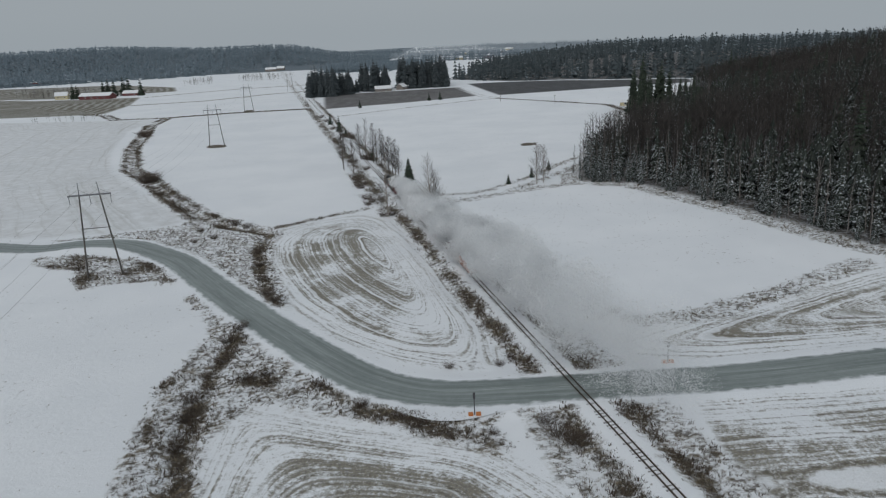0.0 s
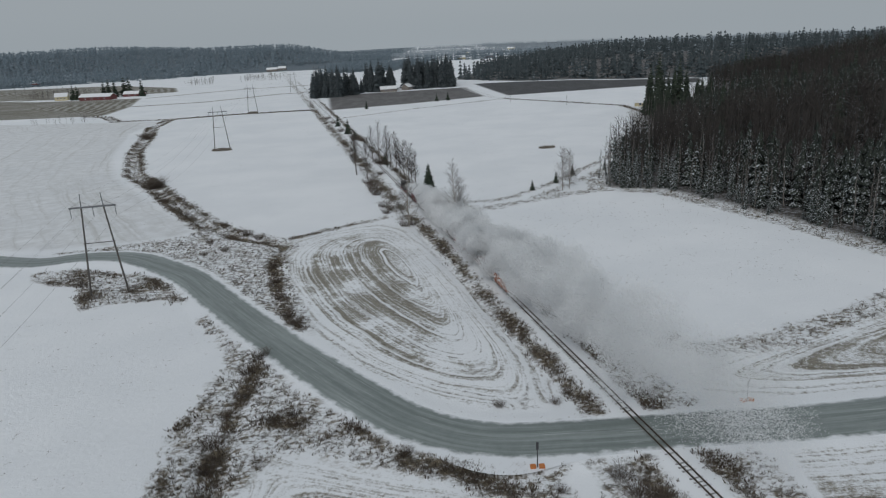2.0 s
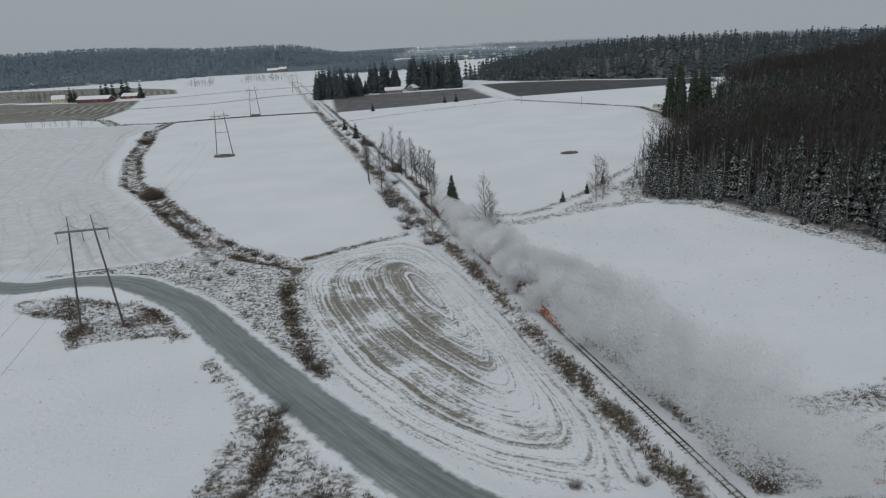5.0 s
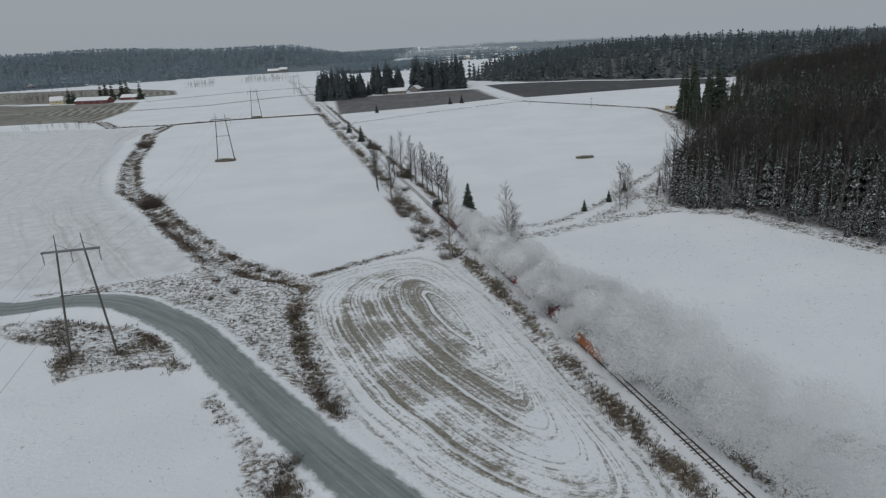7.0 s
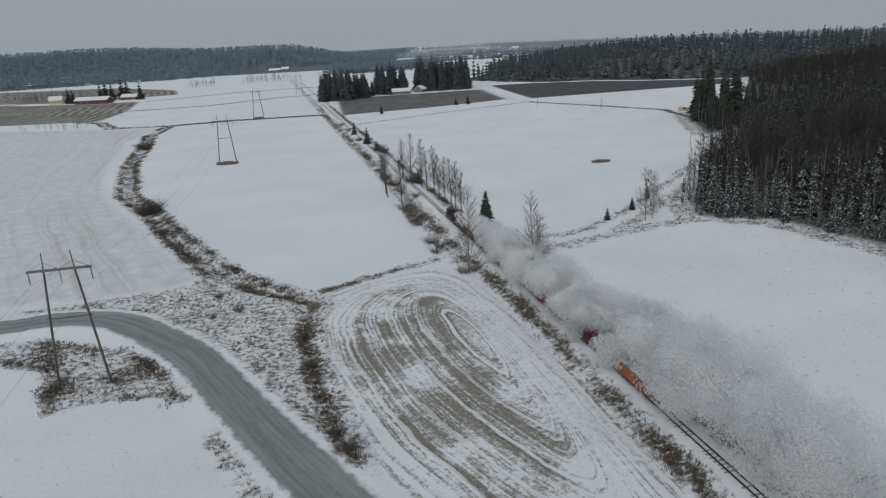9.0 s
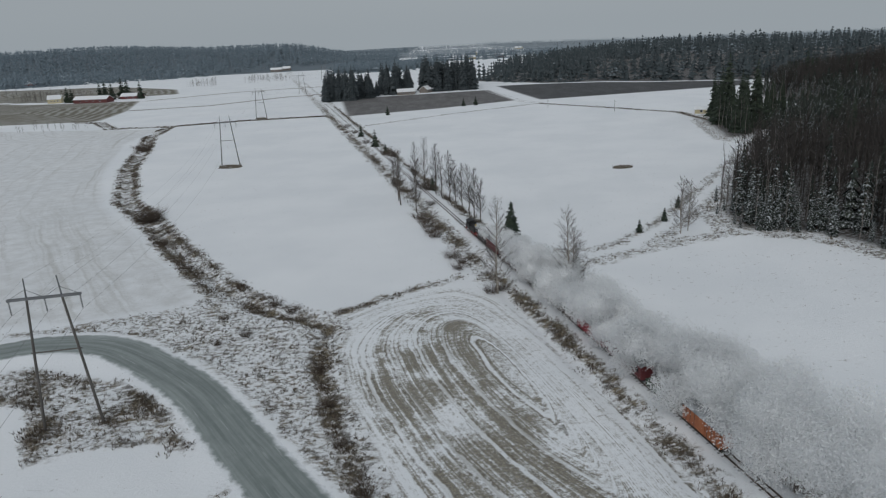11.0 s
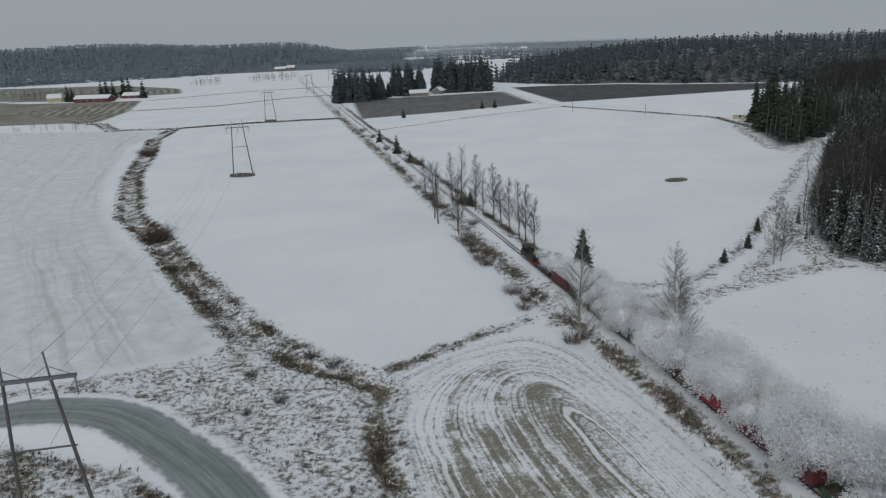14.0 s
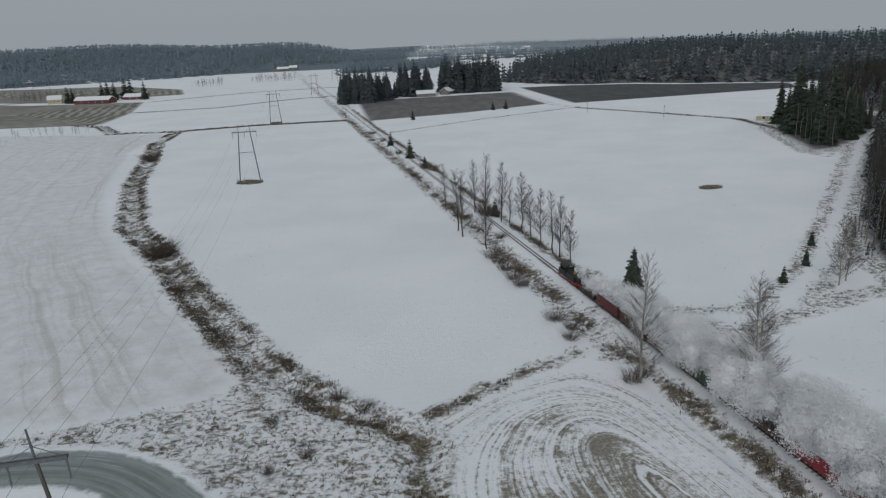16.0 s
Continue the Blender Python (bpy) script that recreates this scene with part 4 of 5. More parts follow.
def plant_shrubs():
    kinds = []
    for s in range(3):
        ob = new("shrub", shrub(50 + s, 170, 1.6, 2.0, 0.014).mesh("shrub", M_SHRUB))
        kinds.append(tagged(ob, "leafless brown shrub in the snowy verge", "shrub", "shrubs"))
    spots = [(13, 73, 1.2), (12, 76, 1.0), (14.5, 71, 1.1), (0, 92.5, 0.5), (7.5, 92.5, 0.6), (9.5, 95, 0.6), (18, 121, 0.8), (21, 116, 0.9), (23, 113, 0.8), (-114, 266, 2.3), (-112, 264, 2.1), (-111, 262, 1.8), (-113, 263, 2.2), (-176, 419, 2.4), (-180, 424, 2.2), (-178, 421, 2.3), (-30, 92, 0.8), (-27.5, 93, 0.7), (-12, 82.3, 0.6), (-7, 79, 0.6), (5, 74, 0.5),
             (-30, 286, 1.9), (-28.5, 283, 1.7), (-27, 229, 1.3), (-28, 233, 1.2), (-30, 244, 1.4), (-31, 248, 1.4), (-29, 239, 1.2), (-22, 203, 1.1), (-21, 207, 1.0), (-23, 211, 1.2), (-16, 188, 1.2), (-14, 190, 1.0), (-8, 200, 1.0), (-5, 203, 0.9), (-48, 360, 1.7), (-45, 356, 1.5), (-60, 398, 1.3), (-36, 111, 0.9), (-37, 106, 0.8), (-36, 99, 0.9), (-37, 94, 0.7), (-37, 87, 0.9), (-36, 82, 0.9), (-35, 75, 0.9), (-42, 148, 0.8), (-39, 138, 0.8), (-35, 128, 0.9), (-33, 124, 0.9), (-45, 160, 0.7), (-58, 187, 1.0), (-54, 184, 0.9), (-66, 181, 0.8), (-64, 170, 0.6), (-60, 173, 0.6), (-84, 214, 0.8), (-98, 236, 1.0), (-28, 262, 0.9), (-23, 270, 1.0), (-70, 440, 1.2), (-78, 470, 1.3), (-52, 350, 1.2), (33, 104, 0.6), (29, 110, 0.7), (26, 108, 0.8)]
    for k, (x, y, s) in enumerate(spots):
        m = Matrix.Translation((x, y, ground_z(x, y))) @ Matrix.Rotation(k * 1.7, 4, "Z") @ Matrix.Diagonal((s, s, s, 1))
        if k < 3:
            kinds[k].matrix_basis = m
        else:
            copy_thing(kinds[k % 3], m)


build_road()
build_railway()
build_woods()
build_undergrowth()
plant_shrubs()
plant_trees()


# ---- power line ----
def pylon():
    ob = tagged(new("power_pylon"), "wooden H-frame power pylon with splayed legs", "pylon", "power line pylons")
    for s in (-1, 1):
        leg = Geo().limb((s * 3.75, 0, -0.5), (s * 2.1, 0, 18.6), 0.21, 0.16, 8, True)
        part("leg", leg, M_POLE, ob, smooth=False)
        part("earth_peak", Geo().limb((s * 2.1, 0, 18.6), (s * 1.95, 0, 21.4), 0.12, 0.08, 6, True), M_STEEL, ob)
        part("stay", Geo().limb((s * 2.05, 0, 19.9), (s * 4.0, 0, 18.85), 0.035, 0.035, 4).limb((s * 2.05, 0, 19.9), (s * 0.3, 0, 18.85), 0.035, 0.035, 4), M_STEEL, ob)
    part("crossarm", Geo().box(-4.4, -0.22, 18.5, 4.4, -0.06, 18.8).box(-4.4, 0.06, 18.5, 4.4, 0.22, 18.8), M_STEEL, ob, "grey steel crossarm")
    part("brace", Geo().limb((-3.1, 0, 11.2), (3.1, 0, 11.2), 0.1, 0.1, 6, True), M_POLE, ob)
    for x in (-4.25, 0, 4.25):
        g = Geo()
        for k in range(8):
            g.limb((x, 0, 18.5 - k * 0.22), (x, 0, 18.38 - k * 0.22), 0.05, 0.14, 7)
        g.limb((x, 0, 18.5), (x, 0, 16.6), 0.04, 0.04, 5)
        part("insulator", g, M_STEEL, ob, "hanging insulator string")
    return ob


PYLONS = [(-43, -58), (-76, 146), (-113, 352), (-148, 552), (-163, 793), (-178, 1040)]
first = pylon()
for k, (x, y) in enumerate(PYLONS):
    ax, ay = PYLONS[max(k - 1, 0)]
    bx, by = PYLONS[min(k + 1, len(PYLONS) - 1)]
    m = Matrix.Translation((x, y, ground_z(x, y))) @ Matrix.Rotation(math.atan2(by - ay, bx - ax) - math.pi / 2, 4, "Z")
    if k == 1:
        first.matrix_basis = m
    elif k > 1:
        copy_thing(first, m)
for (ax, ay), (bx, by) in zip(PYLONS, PYLONS[1:]):
    d = math.hypot(bx - ax, by - ay)
    nx, ny = (by - ay) / d, -(bx - ax) / d
    for o, z, r in ((-4.25, 16.6, 0.014), (0, 16.6, 0.014), (4.25, 16.6, 0.014), (-1.95, 21.3, 0.009), (1.95, 21.3, 0.009)):
        g, n = Geo(), 24
        pts = [(ax + (bx - ax) * k / n + nx * o, ay + (by - ay) * k / n + ny * o, z - 5.0 * 4 * (k / n) * (1 - k / n)) for k in range(n + 1)]
        for p, q in zip(pts, pts[1:]):
            g.limb(p, q, r, r, 4)
        tagged(new("power_cable", g.mesh("power_cable", M_CABLE)), "thin grey conductor slung between pylons", "cable", "power cables")
# earth mounds at the pylon feet and in the field
for x, y, s in ((-113, 351, 1.25), (41, 307, 0.9), (-148, 552, 1.0)):
    rnd, g = random.Random(int(x)), Geo()
    ring = 18
    vs = [(0, 0, 0.9)]
    for j, (r, z) in enumerate(((1.6, 0.75), (3.2, 0.4), (4.3, -0.3))):
        vs += [(r * math.cos(6.283 * k / ring) * rnd.uniform(0.8, 1.2), 0.6 * r * math.sin(6.283 * k / ring) * rnd.uniform(0.8, 1.2), z * rnd.uniform(0.6, 1.4)) for k in range(ring)]
    fs = [(0, 1 + k, 1 + (k + 1) % ring) for k in range(ring)]
    for j in range(2):
        fs += [(1 + j * ring + k, 1 + (j + 1) * ring + k, 1 + (j + 1) * ring + (k + 1) % ring, 1 + j * ring + (k + 1) % ring) for k in range(ring)]
    g.add(vs, fs)
    for _ in range(70):
        a, r = rnd.uniform(0, 6.3), 4.2 * math.sqrt(rnd.random())
        b = Vector((r * math.cos(a), 0.6 * r * math.sin(a), 0.1))
        g.add([b + Vector((-0.12, 0.05, 0)), b + Vector((0.12, -0.05, 0)), b + Vector((rnd.uniform(-0.4, 0.4), rnd.uniform(-0.4, 0.4), rnd.uniform(0.5, 1.3)))], [(0, 1, 2)])
    ob = tagged(new("earth_mound", g.mesh("earth_mound", M_WEED, False)), "low mound of earth and dead grass in the snow", "mound")
    ob.matrix_basis = Matrix.Translation((x, y, ground_z(x, y))) @ Matrix.Diagonal((s, s, s, 1))


# ---- farm buildings ----
M_REDWALL = plain("red_painted_boards", (0.13, 0.05, 0.05), (0.17, 0.065, 0.065), 1.0, 0.85, stretch=(3, 3, 0.3))
M_YELLOW = plain("yellow_painted_boards", (0.46, 0.40, 0.25), (0.54, 0.48, 0.32), 1.0, 0.85, stretch=(3, 3, 0.3))
M_GREYWALL = plain("weathered_grey_boards", (0.16, 0.14, 0.125), (0.26, 0.235, 0.21), 1.0, 0.9, stretch=(3, 3, 0.3))
M_PANE = plain("dark_window_glass", (0.03, 0.035, 0.04), (0.05, 0.055, 0.06), 1.0, 0.15)


def house(name, x, y, turn, w, d, h, rise, wall, label, windows=3):
    ob = tagged(new(name), label, "building")
    ob.matrix_basis = Matrix.Translation((x, y, ground_z(x, y) - 0.2)) @ Matrix.Rotation(radians(turn), 4, "Z")
    a, b = w / 2, d / 2
    g = Geo().add([(-a, -b, 0), (a, -b, 0), (a, b, 0), (-a, b, 0), (-a, -b, h), (a, -b, h), (a, b, h), (-a, b, h), (-a, 0, h + rise), (a, 0, h + rise)],
                  [(0, 1, 5, 4), (2, 3, 7, 6), (1, 2, 6, 9, 5), (3, 0, 4, 8, 7)])
    part("wall", g, wall, ob)
    o, k, t = 0.5, rise / b, 0.25
    e = h - o * k
    r = Geo().add([(-a - o, -b - o, e), (a + o, -b - o, e), (a + o, 0, h + rise), (-a - o, 0, h + rise), (a + o, b + o, e), (-a - o, b + o, e),
                   (-a - o, -b - o, e + t), (a + o, -b - o, e + t), (a + o, 0, h + rise + t), (-a - o, 0, h + rise + t), (a + o, b + o, e + t), (-a - o, b + o, e + t)],
                  [(0, 3, 2, 1), (2, 3, 5, 4), (6, 7, 8, 9), (9, 8, 10, 11), (0, 1, 7, 6), (4, 5, 11, 10), (1, 2, 8, 7), (2, 4, 10, 8), (5, 3, 9, 11), (3, 0, 6, 9)])
    part("roof", r, M_SNOWROOF, ob, "snow-covered roof")
    for i in range(windows):
        c = -a + (i + 1) * w / (windows + 1)
        win = part("window", Geo().box(c - 0.75, -b - 0.05, h * 0.4 - 0.15, c + 0.75, -b + 0.02, h * 0.4 + 1.45), M_SNOWROOF, ob, "white window frame")
        part("pane", Geo().box(c - 0.6, -b - 0.07, h * 0.4, c + 0.6, -b - 0.054, h * 0.4 + 1.3), M_PANE, win, "dark glass pane")


house("barn", -400, 833, -13, 42, 12, 4.2, 3.2, M_REDWALL, "long dark red barn with snowy roof", 4)
house("barn", -372, 868, -10, 24, 10, 3.4, 3.0, M_REDWALL, "small red outbuilding with snowy roof", 2)
house("farmhouse", -455, 858, 15, 14, 10, 5.0, 4.0, M_YELLOW, "yellow farmhouse with snowy roof", 3)
house("shed", -52, 706, 8, 16, 8, 3.2, 2.4, M_GREYWALL, "weathered grey shed under spruces", 2)
house("shed", -33, 722, 60, 12, 8, 3.4, 2.8, M_GREYWALL, "weathered shed with snowy roof", 1)
house("barn", 128, 452, -25, 14, 6, 2.6, 1.2, M_YELLOW, "low yellow building beyond the field", 3)
house("farmhouse", 178, 402, 20, 12, 9, 4.0, 3.0, M_GREYWALL, "house with snowy roof among the trees", 2)
house("farmhouse", -345, 1500, 5, 22, 10, 4.5, 3.5, M_GREYWALL, "distant farm building with snowy roof", 2)
for k, (x, y, w) in enumerate([(-330, 1530, 16), (60, 1650, 18), (130, 1720, 22), (210, 2100, 26), (95, 2050, 24), (-60, 1640, 16), (170, 2500, 30), (280, 2600, 30), (-800, 1420, 18), (-40, 2500, 28)]):
    house("far_house", x, y, 20 * k, w, 10, 5, 4, (M_GREYWALL, M_YELLOW, M_REDWALL)[k % 3], "distant house with snowy roof", 2)


# ---- level crossing posts and field poles ----
M_ORANGE = plain("orange_paint", (0.55, 0.20, 0.06), (0.42, 0.15, 0.05), 5.0, 0.6)
M_DARKPAINT = plain("dark_grey_paint", (0.05, 0.05, 0.055), (0.08, 0.08, 0.085), 4.0, 0.6)


def crossing_post(x, y):
    ob = tagged(new("crossing_post"), "dark signal post with orange foot at the level crossing", "signal post", "level crossing posts")
    ob.matrix_basis = Matrix.Translation((x, y, ground_z(x, y)))
    part("post", Geo().limb((0, 0, -0.2), (0, 0, 3.2), 0.07, 0.06, 8, True), M_DARKPAINT, ob)
    part("head", Geo().box(-0.14, -0.1, 2.5, 0.14, 0.1, 3.35), M_DARKPAINT, ob, "dark lamp housing")
    for s in (-1, 1):
        part("foot", Geo().box(s * 0.5 - 0.32, -0.3, -0.1, s * 0.5 + 0.32, 0.3, 0.42), M_ORANGE, ob, "orange painted foot block")


crossing_post(3, 78.2)
crossing_post(32, 90.2)
for x, y in ((49, 523), (83, 483)):
    g = Geo().limb((0, 0, -0.3), (0, 0, 6.5), 0.12, 0.09, 6, True).box(-0.7, -0.06, 5.9, 0.7, 0.06, 6.05)
    ob = tagged(new("wooden_pole", g.mesh("wooden_pole", M_POLE)), "thin weathered wooden line pole in the field", "pole", "line poles")
    ob.matrix_basis = Matrix.Translation((x, y, ground_z(x, y)))

g = Geo()
for k in range(12):
    for sx, sy in ((-1, -1), (1, -1), (1, 1), (-1, 1)):
        g.limb((sx * 0.7, sy * 0.7, k * 10), (sx * 0.7, sy * 0.7, k * 10 + 10), 0.16, 0.16, 4)
    g.limb((-0.7, -0.7, k * 10), (0.7, -0.7, k * 10 + 10), 0.1, 0.1, 4).limb((0.7, 0.7, k * 10), (-0.7, 0.7, k * 10 + 10), 0.1, 0.1, 4)
mast = tagged(new("radio_mast", g.mesh("radio_mast", M_STEEL)), "tall thin lattice radio mast on the wooded hill", "mast")
mast.matrix_basis = Matrix.Translation((-1050, 1600, ground_z(-1050, 1600) - 1))


# ---- the train ----
M_RED = plain("red_van_paint", (0.23, 0.03, 0.042), (0.29, 0.045, 0.055), 1.5, 0.6)
M_MAROON = plain("maroon_coach_paint", (0.11, 0.03, 0.034), (0.15, 0.042, 0.044), 1.5, 0.6)
M_GREEN = plain("dark_green_coach_paint", (0.035, 0.07, 0.045), (0.05, 0.09, 0.06), 1.5, 0.6)
M_BROWN = plain("dark_brown_wagon_boards", (0.07, 0.045, 0.038), (0.11, 0.075, 0.06), 1.5, 0.8)
M_ORANGEVAN = plain("orange_brown_van_boards", (0.40, 0.15, 0.07), (0.30, 0.105, 0.055), 1.2, 0.8)
M_BLACK = plain("sooty_black_iron", (0.018, 0.018, 0.02), (0.04, 0.038, 0.038), 3.0, 0.5)
M_WHEELRED = plain("red_wheel_paint", (0.28, 0.03, 0.03), (0.34, 0.05, 0.045), 3.0, 0.6)
M_ROOFGREY = plain("snow_dusted_grey_roof", (0.20, 0.205, 0.21), (0.52, 0.54, 0.56), 0.9, 0.8)
M_BRASS = plain("brass", (0.5, 0.36, 0.12), (0.6, 0.44, 0.16), 5.0, 0.35, 0.9)
RAILTOP = BED + 0.06 + 0.16
TAIL_Y = 131.0


def on_line(off):
    """The pose on the rails, off metres ahead of the train's tail."""
    y = TAIL_Y + off * math.cos(radians(RAIL_TURN))
    return Matrix.Translation((rail_x(y), y, RAILTOP)) @ Matrix.Rotation(radians(RAIL_TURN), 4, "Z")


def wheelset(ob, y, r, material=None):
    g = Geo()
    for s in (-1, 1):
        g.limb((s * 0.33, y, r), (s * 0.45, y, r), r, r, 16, True)
        g.limb((s * 0.30, y, r), (s * 0.33, y, r), r * 1.12, r * 1.12, 16, True)
    g.limb((-0.45, y, r), (0.45, y, r), 0.05, 0.05, 6)
    part("wheelset", g, material or M_BLACK, ob)


def curved_roof(length, half, z, rise, over=0.12):
    g, n = Geo(), 8
    y0, y1 = -over, length + over
    top = [(-half - over + (2 * half + 2 * over) * k / n, z + rise * (1 - (2 * k / n - 1) ** 2)) for k in range(n + 1)]
    vs = [(x, y, zz + t) for t in (0.0, 0.07) for y in (y0, y1) for x, zz in top]
    m = n + 1
    fs = []
    for k in range(n):
        fs += [(k, m + k, m + k + 1, k + 1), (2 * m + k, 2 * m + k + 1, 3 * m + k + 1, 3 * m + k), (k, k + 1, 2 * m + k + 1, 2 * m + k), (m + k + 1, m + k, 3 * m + k, 3 * m + k + 1)]
    fs += [(0, 2 * m, 3 * m, m), (n, m + n, 3 * m + n, 2 * m + n)]
    return g.add(vs, fs)


def wagon(name, off, length, paint, roof, label, kind):
    """A narrow-gauge vehicle: kind is van, coach or open."""
    ob = tagged(new(name), label, "railway wagon", "train vehicles")
    ob.matrix_basis = on_line(off)
    half, floor_z, top = 0.95, 0.62, 2.55 if kind != "open" else 1.55
    part("underframe", Geo().box(-0.75, 0.1, 0.42, 0.75, length - 0.1, floor_z).box(-0.12, -0.35, 0.45, 0.12, 0.1, 0.65).box(-0.12, length - 0.1, 0.45, 0.12, length + 0.35, 0.65), M_BLACK, ob)
    t = 0.07
    body = Geo().box(-half, 0.12, floor_z, -half + t, length - 0.12, top).box(half - t, 0.12, floor_z, half, length - 0.12, top)
    body.box(-half + t, 0.12, floor_z, half - t, 0.12 + t, top).box(-half + t, length - 0.12 - t, floor_z, half - t, length - 0.12, top)
    body.box(-half + t, 0.12 + t, floor_z, half - t, length - 0.12 - t, floor_z + 0.06)
    shell = part("body", body, paint, ob)
    if kind == "van":
        for s in (-1, 1):
            mid = length / 2
            x0, x1 = sorted((s * half + s * 0.035, s * half + s * 0.075))
            part("door", Geo().box(x0, mid - 0.8, floor_z + 0.08, x1, mid + 0.8, top - 0.1), paint, shell, "sliding boarded door")
    if kind == "coach":
        n = max(4, int(length / 1.15))
        for s in (-1, 1):
            for k in range(n):
                c = 0.6 + (length - 1.2) * (k + 0.5) / n
                part("window", Geo().box(s * half - 0.02, c - 0.33, 1.45, s * half + 0.02, c + 0.33, 2.15), M_PANE, ob)
    else:
        n = max(5, int(length / 0.85))
        for s in (-1, 1):
            for k in range(n + 1):
                c = 0.16 + (length - 0.32) * k / n
                part("rib", Geo().box(s * half - 0.03, c - 0.05, floor_z, s * half + 0.05 * s + 0.03, c + 0.05, top), M_BROWN if paint is not M_RED else paint, ob)
    if kind != "open":
        part("roof", curved_roof(length, half, top, 0.32), roof, ob, "rounded snow-dusted roof")
    else:
        part("load", Geo().box(-half + t + 0.02, 0.25, floor_z + 0.08, half - t - 0.02, length - 0.25, 1.2), M_BROWN, ob, "dark load")
    for y in ((0.9, 1.9, length - 1.9, length - 0.9) if length > 8.2 else (1.4, length - 1.4)):
        wheelset(ob, y, 0.32)
    return ob


wagon("goods_van", 0.0, 7.8, M_ORANGEVAN, M_ROOFGREY, "orange-brown boarded goods van at the tail of the train", "van")
wagon("open_wagon", 8.8, 7.6, M_GREEN, M_ROOFGREY, "dark green open wagon in the train", "open")
wagon("passenger_coach", 17.4, 10.2, M_MAROON, M_ROOFGREY, "maroon narrow-gauge passenger coach", "coach")
wagon("goods_van", 28.6, 9.2, M_RED, M_SNOWROOF, "bright red van with a white roof", "van")
wagon("passenger_coach", 38.8, 10.2, M_BROWN, M_ROOFGREY, "dark brown passenger coach", "coach")
wagon("goods_van", 50.0, 8.0, M_GREEN, M_ROOFGREY, "dark green goods van", "van")
wagon("passenger_coach", 59.0, 10.2, M_BROWN, M_ROOFGREY, "dark brown passenger coach", "coach")
wagon("goods_van", 70.2, 7.8, M_BROWN, M_ROOFGREY, "dark brown boarded goods van", "van")
wagon("goods_van", 79.0, 7.8, M_MAROON, M_ROOFGREY, "maroon boarded goods van", "van")


def locomotive(off):
    """A tank engine that runs cab first, its chimney towards the train."""
    ob = tagged(new("steam_locomotive"), "small black steam locomotive with red wheels", "locomotive", "train vehicles")
    ob.matrix_basis = on_line(off)
    part("underframe", Geo().box(-0.72, 0.0, 0.62, 0.72, 8.6, 0.86).box(-0.95, 0.2, 0.84, 0.95, 8.4, 0.92), M_WHEELRED, ob, "red painted frame")
    part("boiler", Geo().limb((0, 1.4, 1.62), (0, 6.0, 1.62), 0.62, 0.62, 20, True), M_BLACK, ob, smooth=False)
    part("smokebox", Geo().limb((0, 0.3, 1.62), (0, 1.4, 1.62), 0.66, 0.66, 20, True).limb((0, 0.22, 1.62), (0, 0.3, 1.62), 0.5, 0.6, 20, True), M_BLACK, ob)
    part("chimney", Geo().limb((0, 0.8, 2.2), (0, 0.8, 2.95), 0.17, 0.2, 14, True).limb((0, 0.8, 2.9), (0, 0.8, 3.1), 0.36, 0.26, 14, True), M_BLACK, ob)
    part("steam_dome", Geo().limb((0, 3.3, 2.15), (0, 3.3, 2.6), 0.3, 0.27, 14).limb((0, 3.3, 2.6), (0, 3.3, 2.75), 0.27, 0.1, 14, True), M_BRASS, ob, "brass steam dome")
    for s in (-1, 1):
        x0, x1 = sorted((s * 0.66, s * 0.98))
        part("side_tank", Geo().box(x0, 2.0, 0.92, x1, 5.6, 1.9), M_BLACK, ob)
        part("coupling_rod", Geo().box(s * 0.52 - 0.03, 1.9, 0.4, s * 0.52 + 0.03, 6.1, 0.5), M_STEEL, ob)
        part("cylinder", Geo().limb((s * 0.75, 0.5, 0.55), (s * 0.75, 1.4, 0.55), 0.24, 0.24, 12, True), M_BLACK, ob)
    cab = Geo().box(-0.98, 6.0, 0.92, -0.92, 8.3, 2.0).box(0.92, 6.0, 0.92, 0.98, 8.3, 2.0).box(-0.92, 8.24, 0.92, 0.92, 8.3, 2.75).box(-0.92, 6.0, 0.92, 0.92, 6.06, 2.75)
    for s in (-1, 1):
        for y in (6.0, 8.12):
            cab.box(s * 0.95 - 0.03, y, 2.0, s * 0.95 + 0.03, y + 0.18, 2.75)
    part("cab", cab, M_BLACK, ob)
    roof = curved_roof(2.5, 0.98, 2.75, 0.3)
    roof.v = [(x, y + 5.9, z) for x, y, z in roof.v]
    part("cab_roof", roof, M_BLACK, ob)
    part("coal_bunker", Geo().box(-0.9, 8.3, 0.92, 0.9, 9.3, 1.9), M_BLACK, ob)
    for y in (1.9, 3.3, 4.7, 6.1):
        wheelset(ob, y, 0.45, M_WHEELRED)
    part("buffer_beam", Geo().box(-0.95, 8.9, 0.45, 0.95, 9.3, 0.92), M_WHEELRED, ob)


wagon("tender", 87.8, 5.8, M_BLACK, M_ROOFGREY, "black coal tender with red frame behind the engine", "open")
locomotive(94.4)


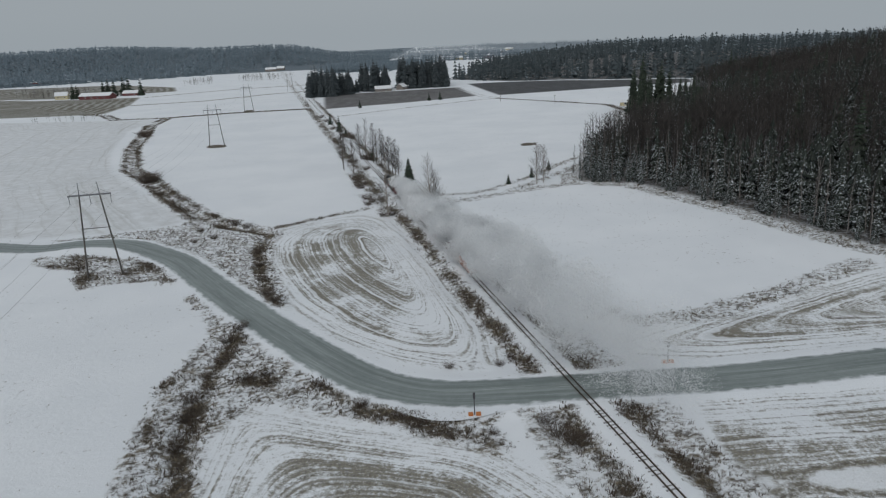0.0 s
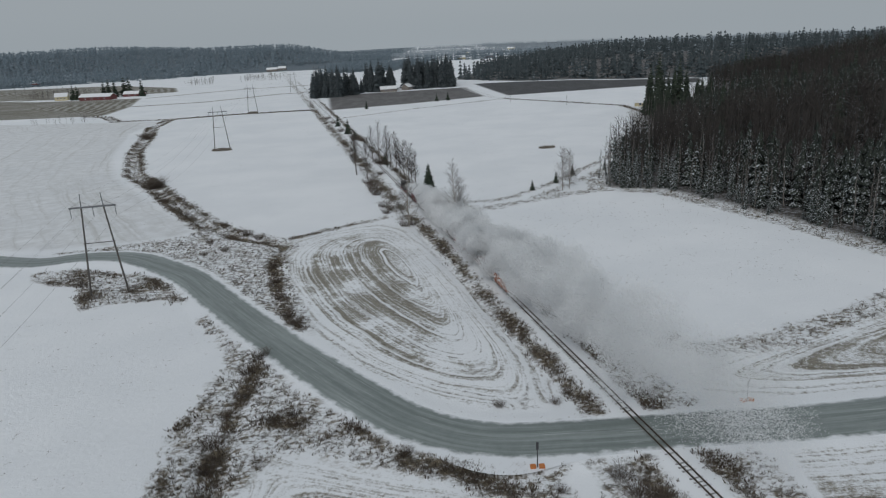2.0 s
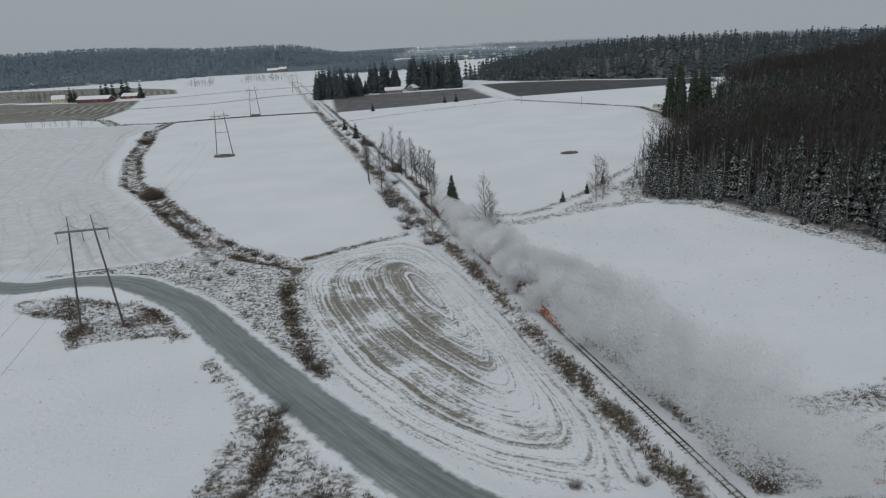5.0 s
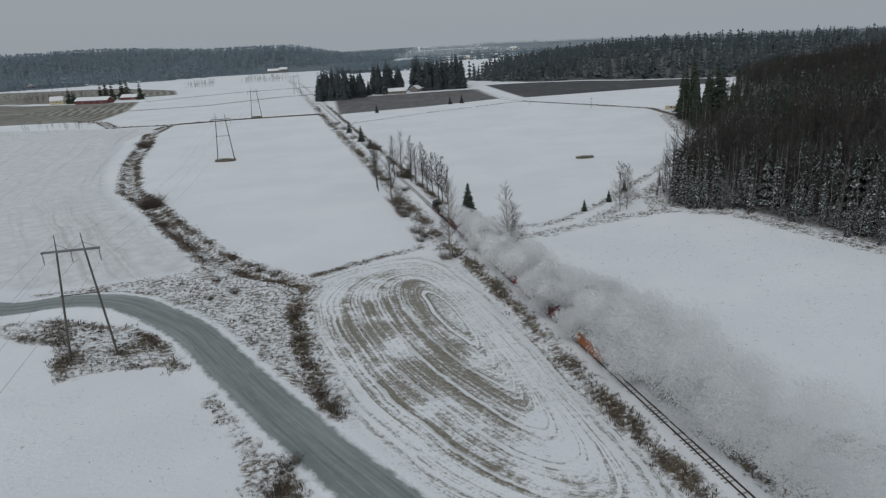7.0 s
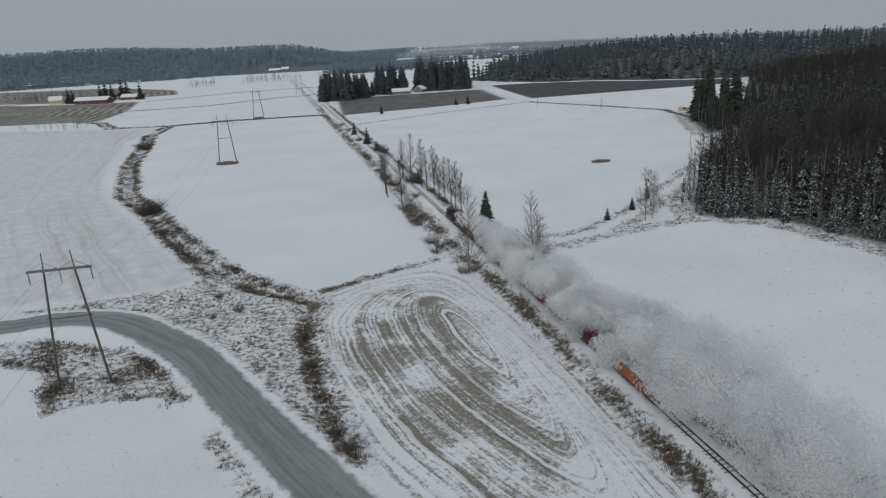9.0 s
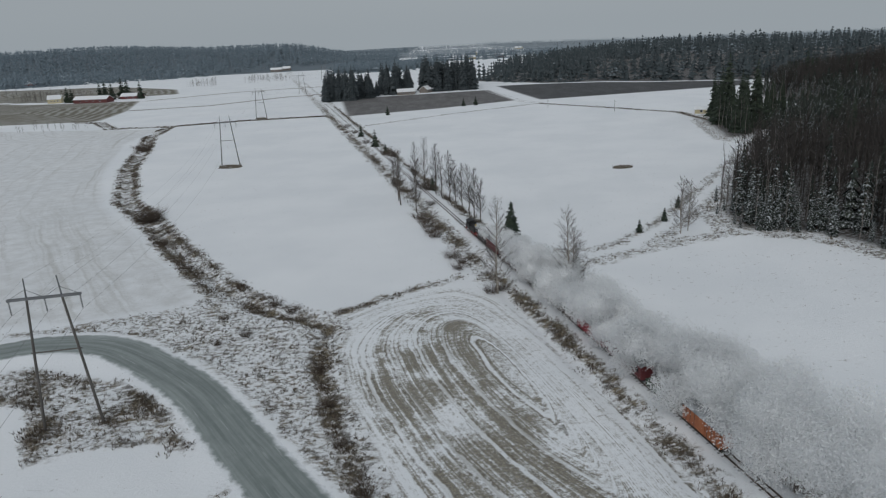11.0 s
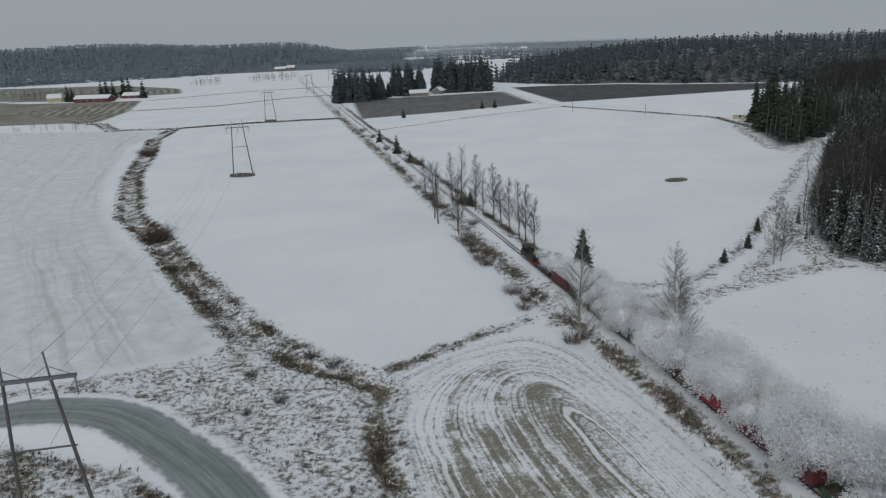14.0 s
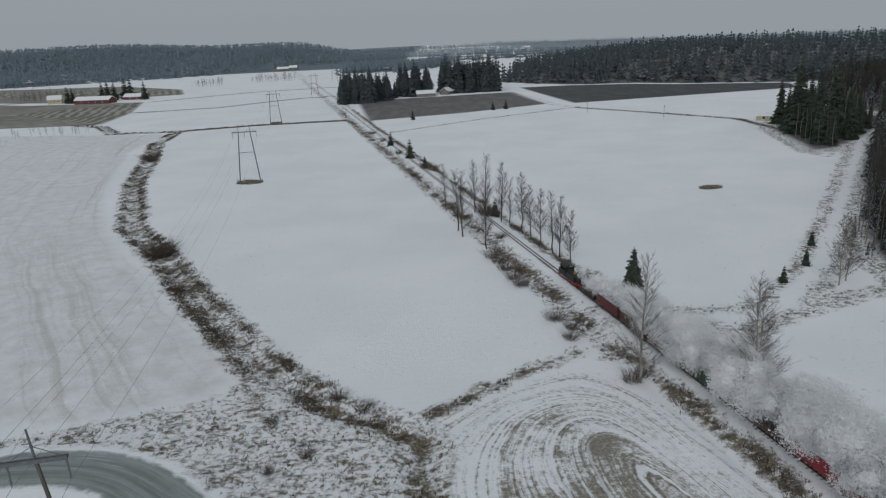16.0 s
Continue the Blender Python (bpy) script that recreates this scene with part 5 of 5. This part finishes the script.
# ---- the steam ----
def steam_material(name):
    """Bright vapour that also lets light through."""
    n = Nodes(name, 1.0)
    dif, tra, both = n.t.nodes.new("ShaderNodeBsdfDiffuse"), n.t.nodes.new("ShaderNodeBsdfTranslucent"), n.t.nodes.new("ShaderNodeMixShader")
    tint = n.mix(n.ramp(n.noise(0.15, 4), 0.3, 0.7), (0.80, 0.81, 0.82), (0.92, 0.925, 0.93))
    n.put(dif.inputs["Color"], tint)
    n.put(tra.inputs["Color"], tint)
    both.inputs[0].default_value = 0.15 if name == "dense_steam" else 0.5
    n.put(both.inputs[1], dif.outputs[0])
    n.put(both.inputs[2], tra.outputs[0])
    n.put(n.t.nodes["Material Output"].inputs["Surface"], both.outputs[0])
    return n.m


def build_steam():
    rnd = random.Random(17)
    bm = bmesh.new()
    bmesh.ops.create_icosphere(bm, subdivisions=3, radius=1.0)
    unit = np.array([v.co[:] for v in bm.verts])
    tri = np.array([[v.index for v in f.verts] for f in bm.faces])
    bm.free()
    y_stack = TAIL_Y + 95.2 * math.cos(radians(RAIL_TURN))
    puffs, s = [], 0.0
    while s < 154:
        u = s / 150
        r = 0.9 + 6.2 * u ** 0.55
        y = y_stack - s
        for k in range(2 if s < 10 else 4):
            x = rail_x(y) + 2.2 * u ** 0.8 + 9.0 * max(0.0, u - 0.5) + rnd.uniform(-0.62, 0.85) * r
            rr = r * rnd.uniform(0.34, 0.64)
            z = max(RAILTOP + 2.7 + 4.0 * u ** 0.6 + rnd.uniform(-0.6, 0.55) * r, rr * 0.5 + 0.5)
            puffs.append((x, y + rnd.uniform(-0.5, 0.5) * r, z, rr, u))
        s += 0.7 + r * 0.42
    shapes = []
    for x, y, z, rr, u in puffs:
        off = Vector((rnd.uniform(0, 90), rnd.uniform(0, 90), rnd.uniform(0, 90)))
        shapes.append(np.array([1 + 0.45 * (noise.fractal(Vector(p) * 1.4 + off, 0.95, 2.1, 4) + 0.25 * abs(noise.noise(Vector(p) * 2.6 + off))) for p in unit]))
    # a small closed heart, hidden in a cloud of fine droplets that thins outwards
    stretch = np.array([1.0, 1.1, 0.9])
    vs, fs = [], []
    for (x, y, z, rr, u), k in zip(puffs, shapes):
        if 0.02 < u < 0.45:
            fs.append(tri + len(vs) * len(unit))
            vs.append(unit * k[:, None] * (rr * 0.5) * stretch + np.array([x, y, z]))
    me = bpy.data.meshes.new("steam_plume")
    me.from_pydata(np.concatenate(vs), [], np.concatenate(fs))
    me.materials.append(steam_material("dense_steam"))
    me.polygons.foreach_set("use_smooth", np.ones(len(me.polygons), bool))
    tagged(new("steam_plume", me), "billowing white-grey steam trailing over the train", "steam", kind="stuff")
    rng = np.random.default_rng(6)
    drops, grain = [], []
    for (x, y, z, rr, u), k in zip(puffs, shapes):
        thick = 1.0 if u < 0.5 else max(0.0, 1 - (u - 0.5) / 0.58) ** 1.15
        size = 0.155 if 0.06 < u < 0.5 else 0.075 + 0.07 * thick if u > 0.06 else 0.10
        n = int((90 if u > 0.06 else 230) * thick * 4.2 * (rr * 1.3) ** 3)
        q = rng.random(n) ** (1 / 3) * 1.3
        q = q[rng.random(n) < step(1.3 - q, 0.03, 0.5)]
        if 0.02 < u < 0.45:
            q = q[q > 0.42]
        pick = rng.integers(0, len(unit), len(q))
        way = unit[pick] + rng.normal(0, 0.07, (len(q), 3))
        p = way * (k[pick] * q * rr)[:, None] * stretch + np.array([x, y, z])
        p = p[p[:, 2] > 0.8]
        drops.append(p)
        grain.append(np.full(len(p), size))
    p = np.concatenate(drops)
    size = (rng.uniform(0.7, 1.3, len(p)) * np.concatenate(grain))[:, None, None]
    corner = rng.normal(0, 1, (len(p), 3, 3))
    corner /= np.linalg.norm(corner, axis=2, keepdims=True)
    me = bpy.data.meshes.new("steam_droplets")
    me.from_pydata((p[:, None] + corner * size).reshape(-1, 3), [], np.arange(len(p) * 3).reshape(-1, 3))
    me.materials.append(steam_material("thin_steam"))
    tagged(new("steam_droplets", me), "fine drifting droplets of steam round the plume", "steam", kind="stuff")


build_steam()
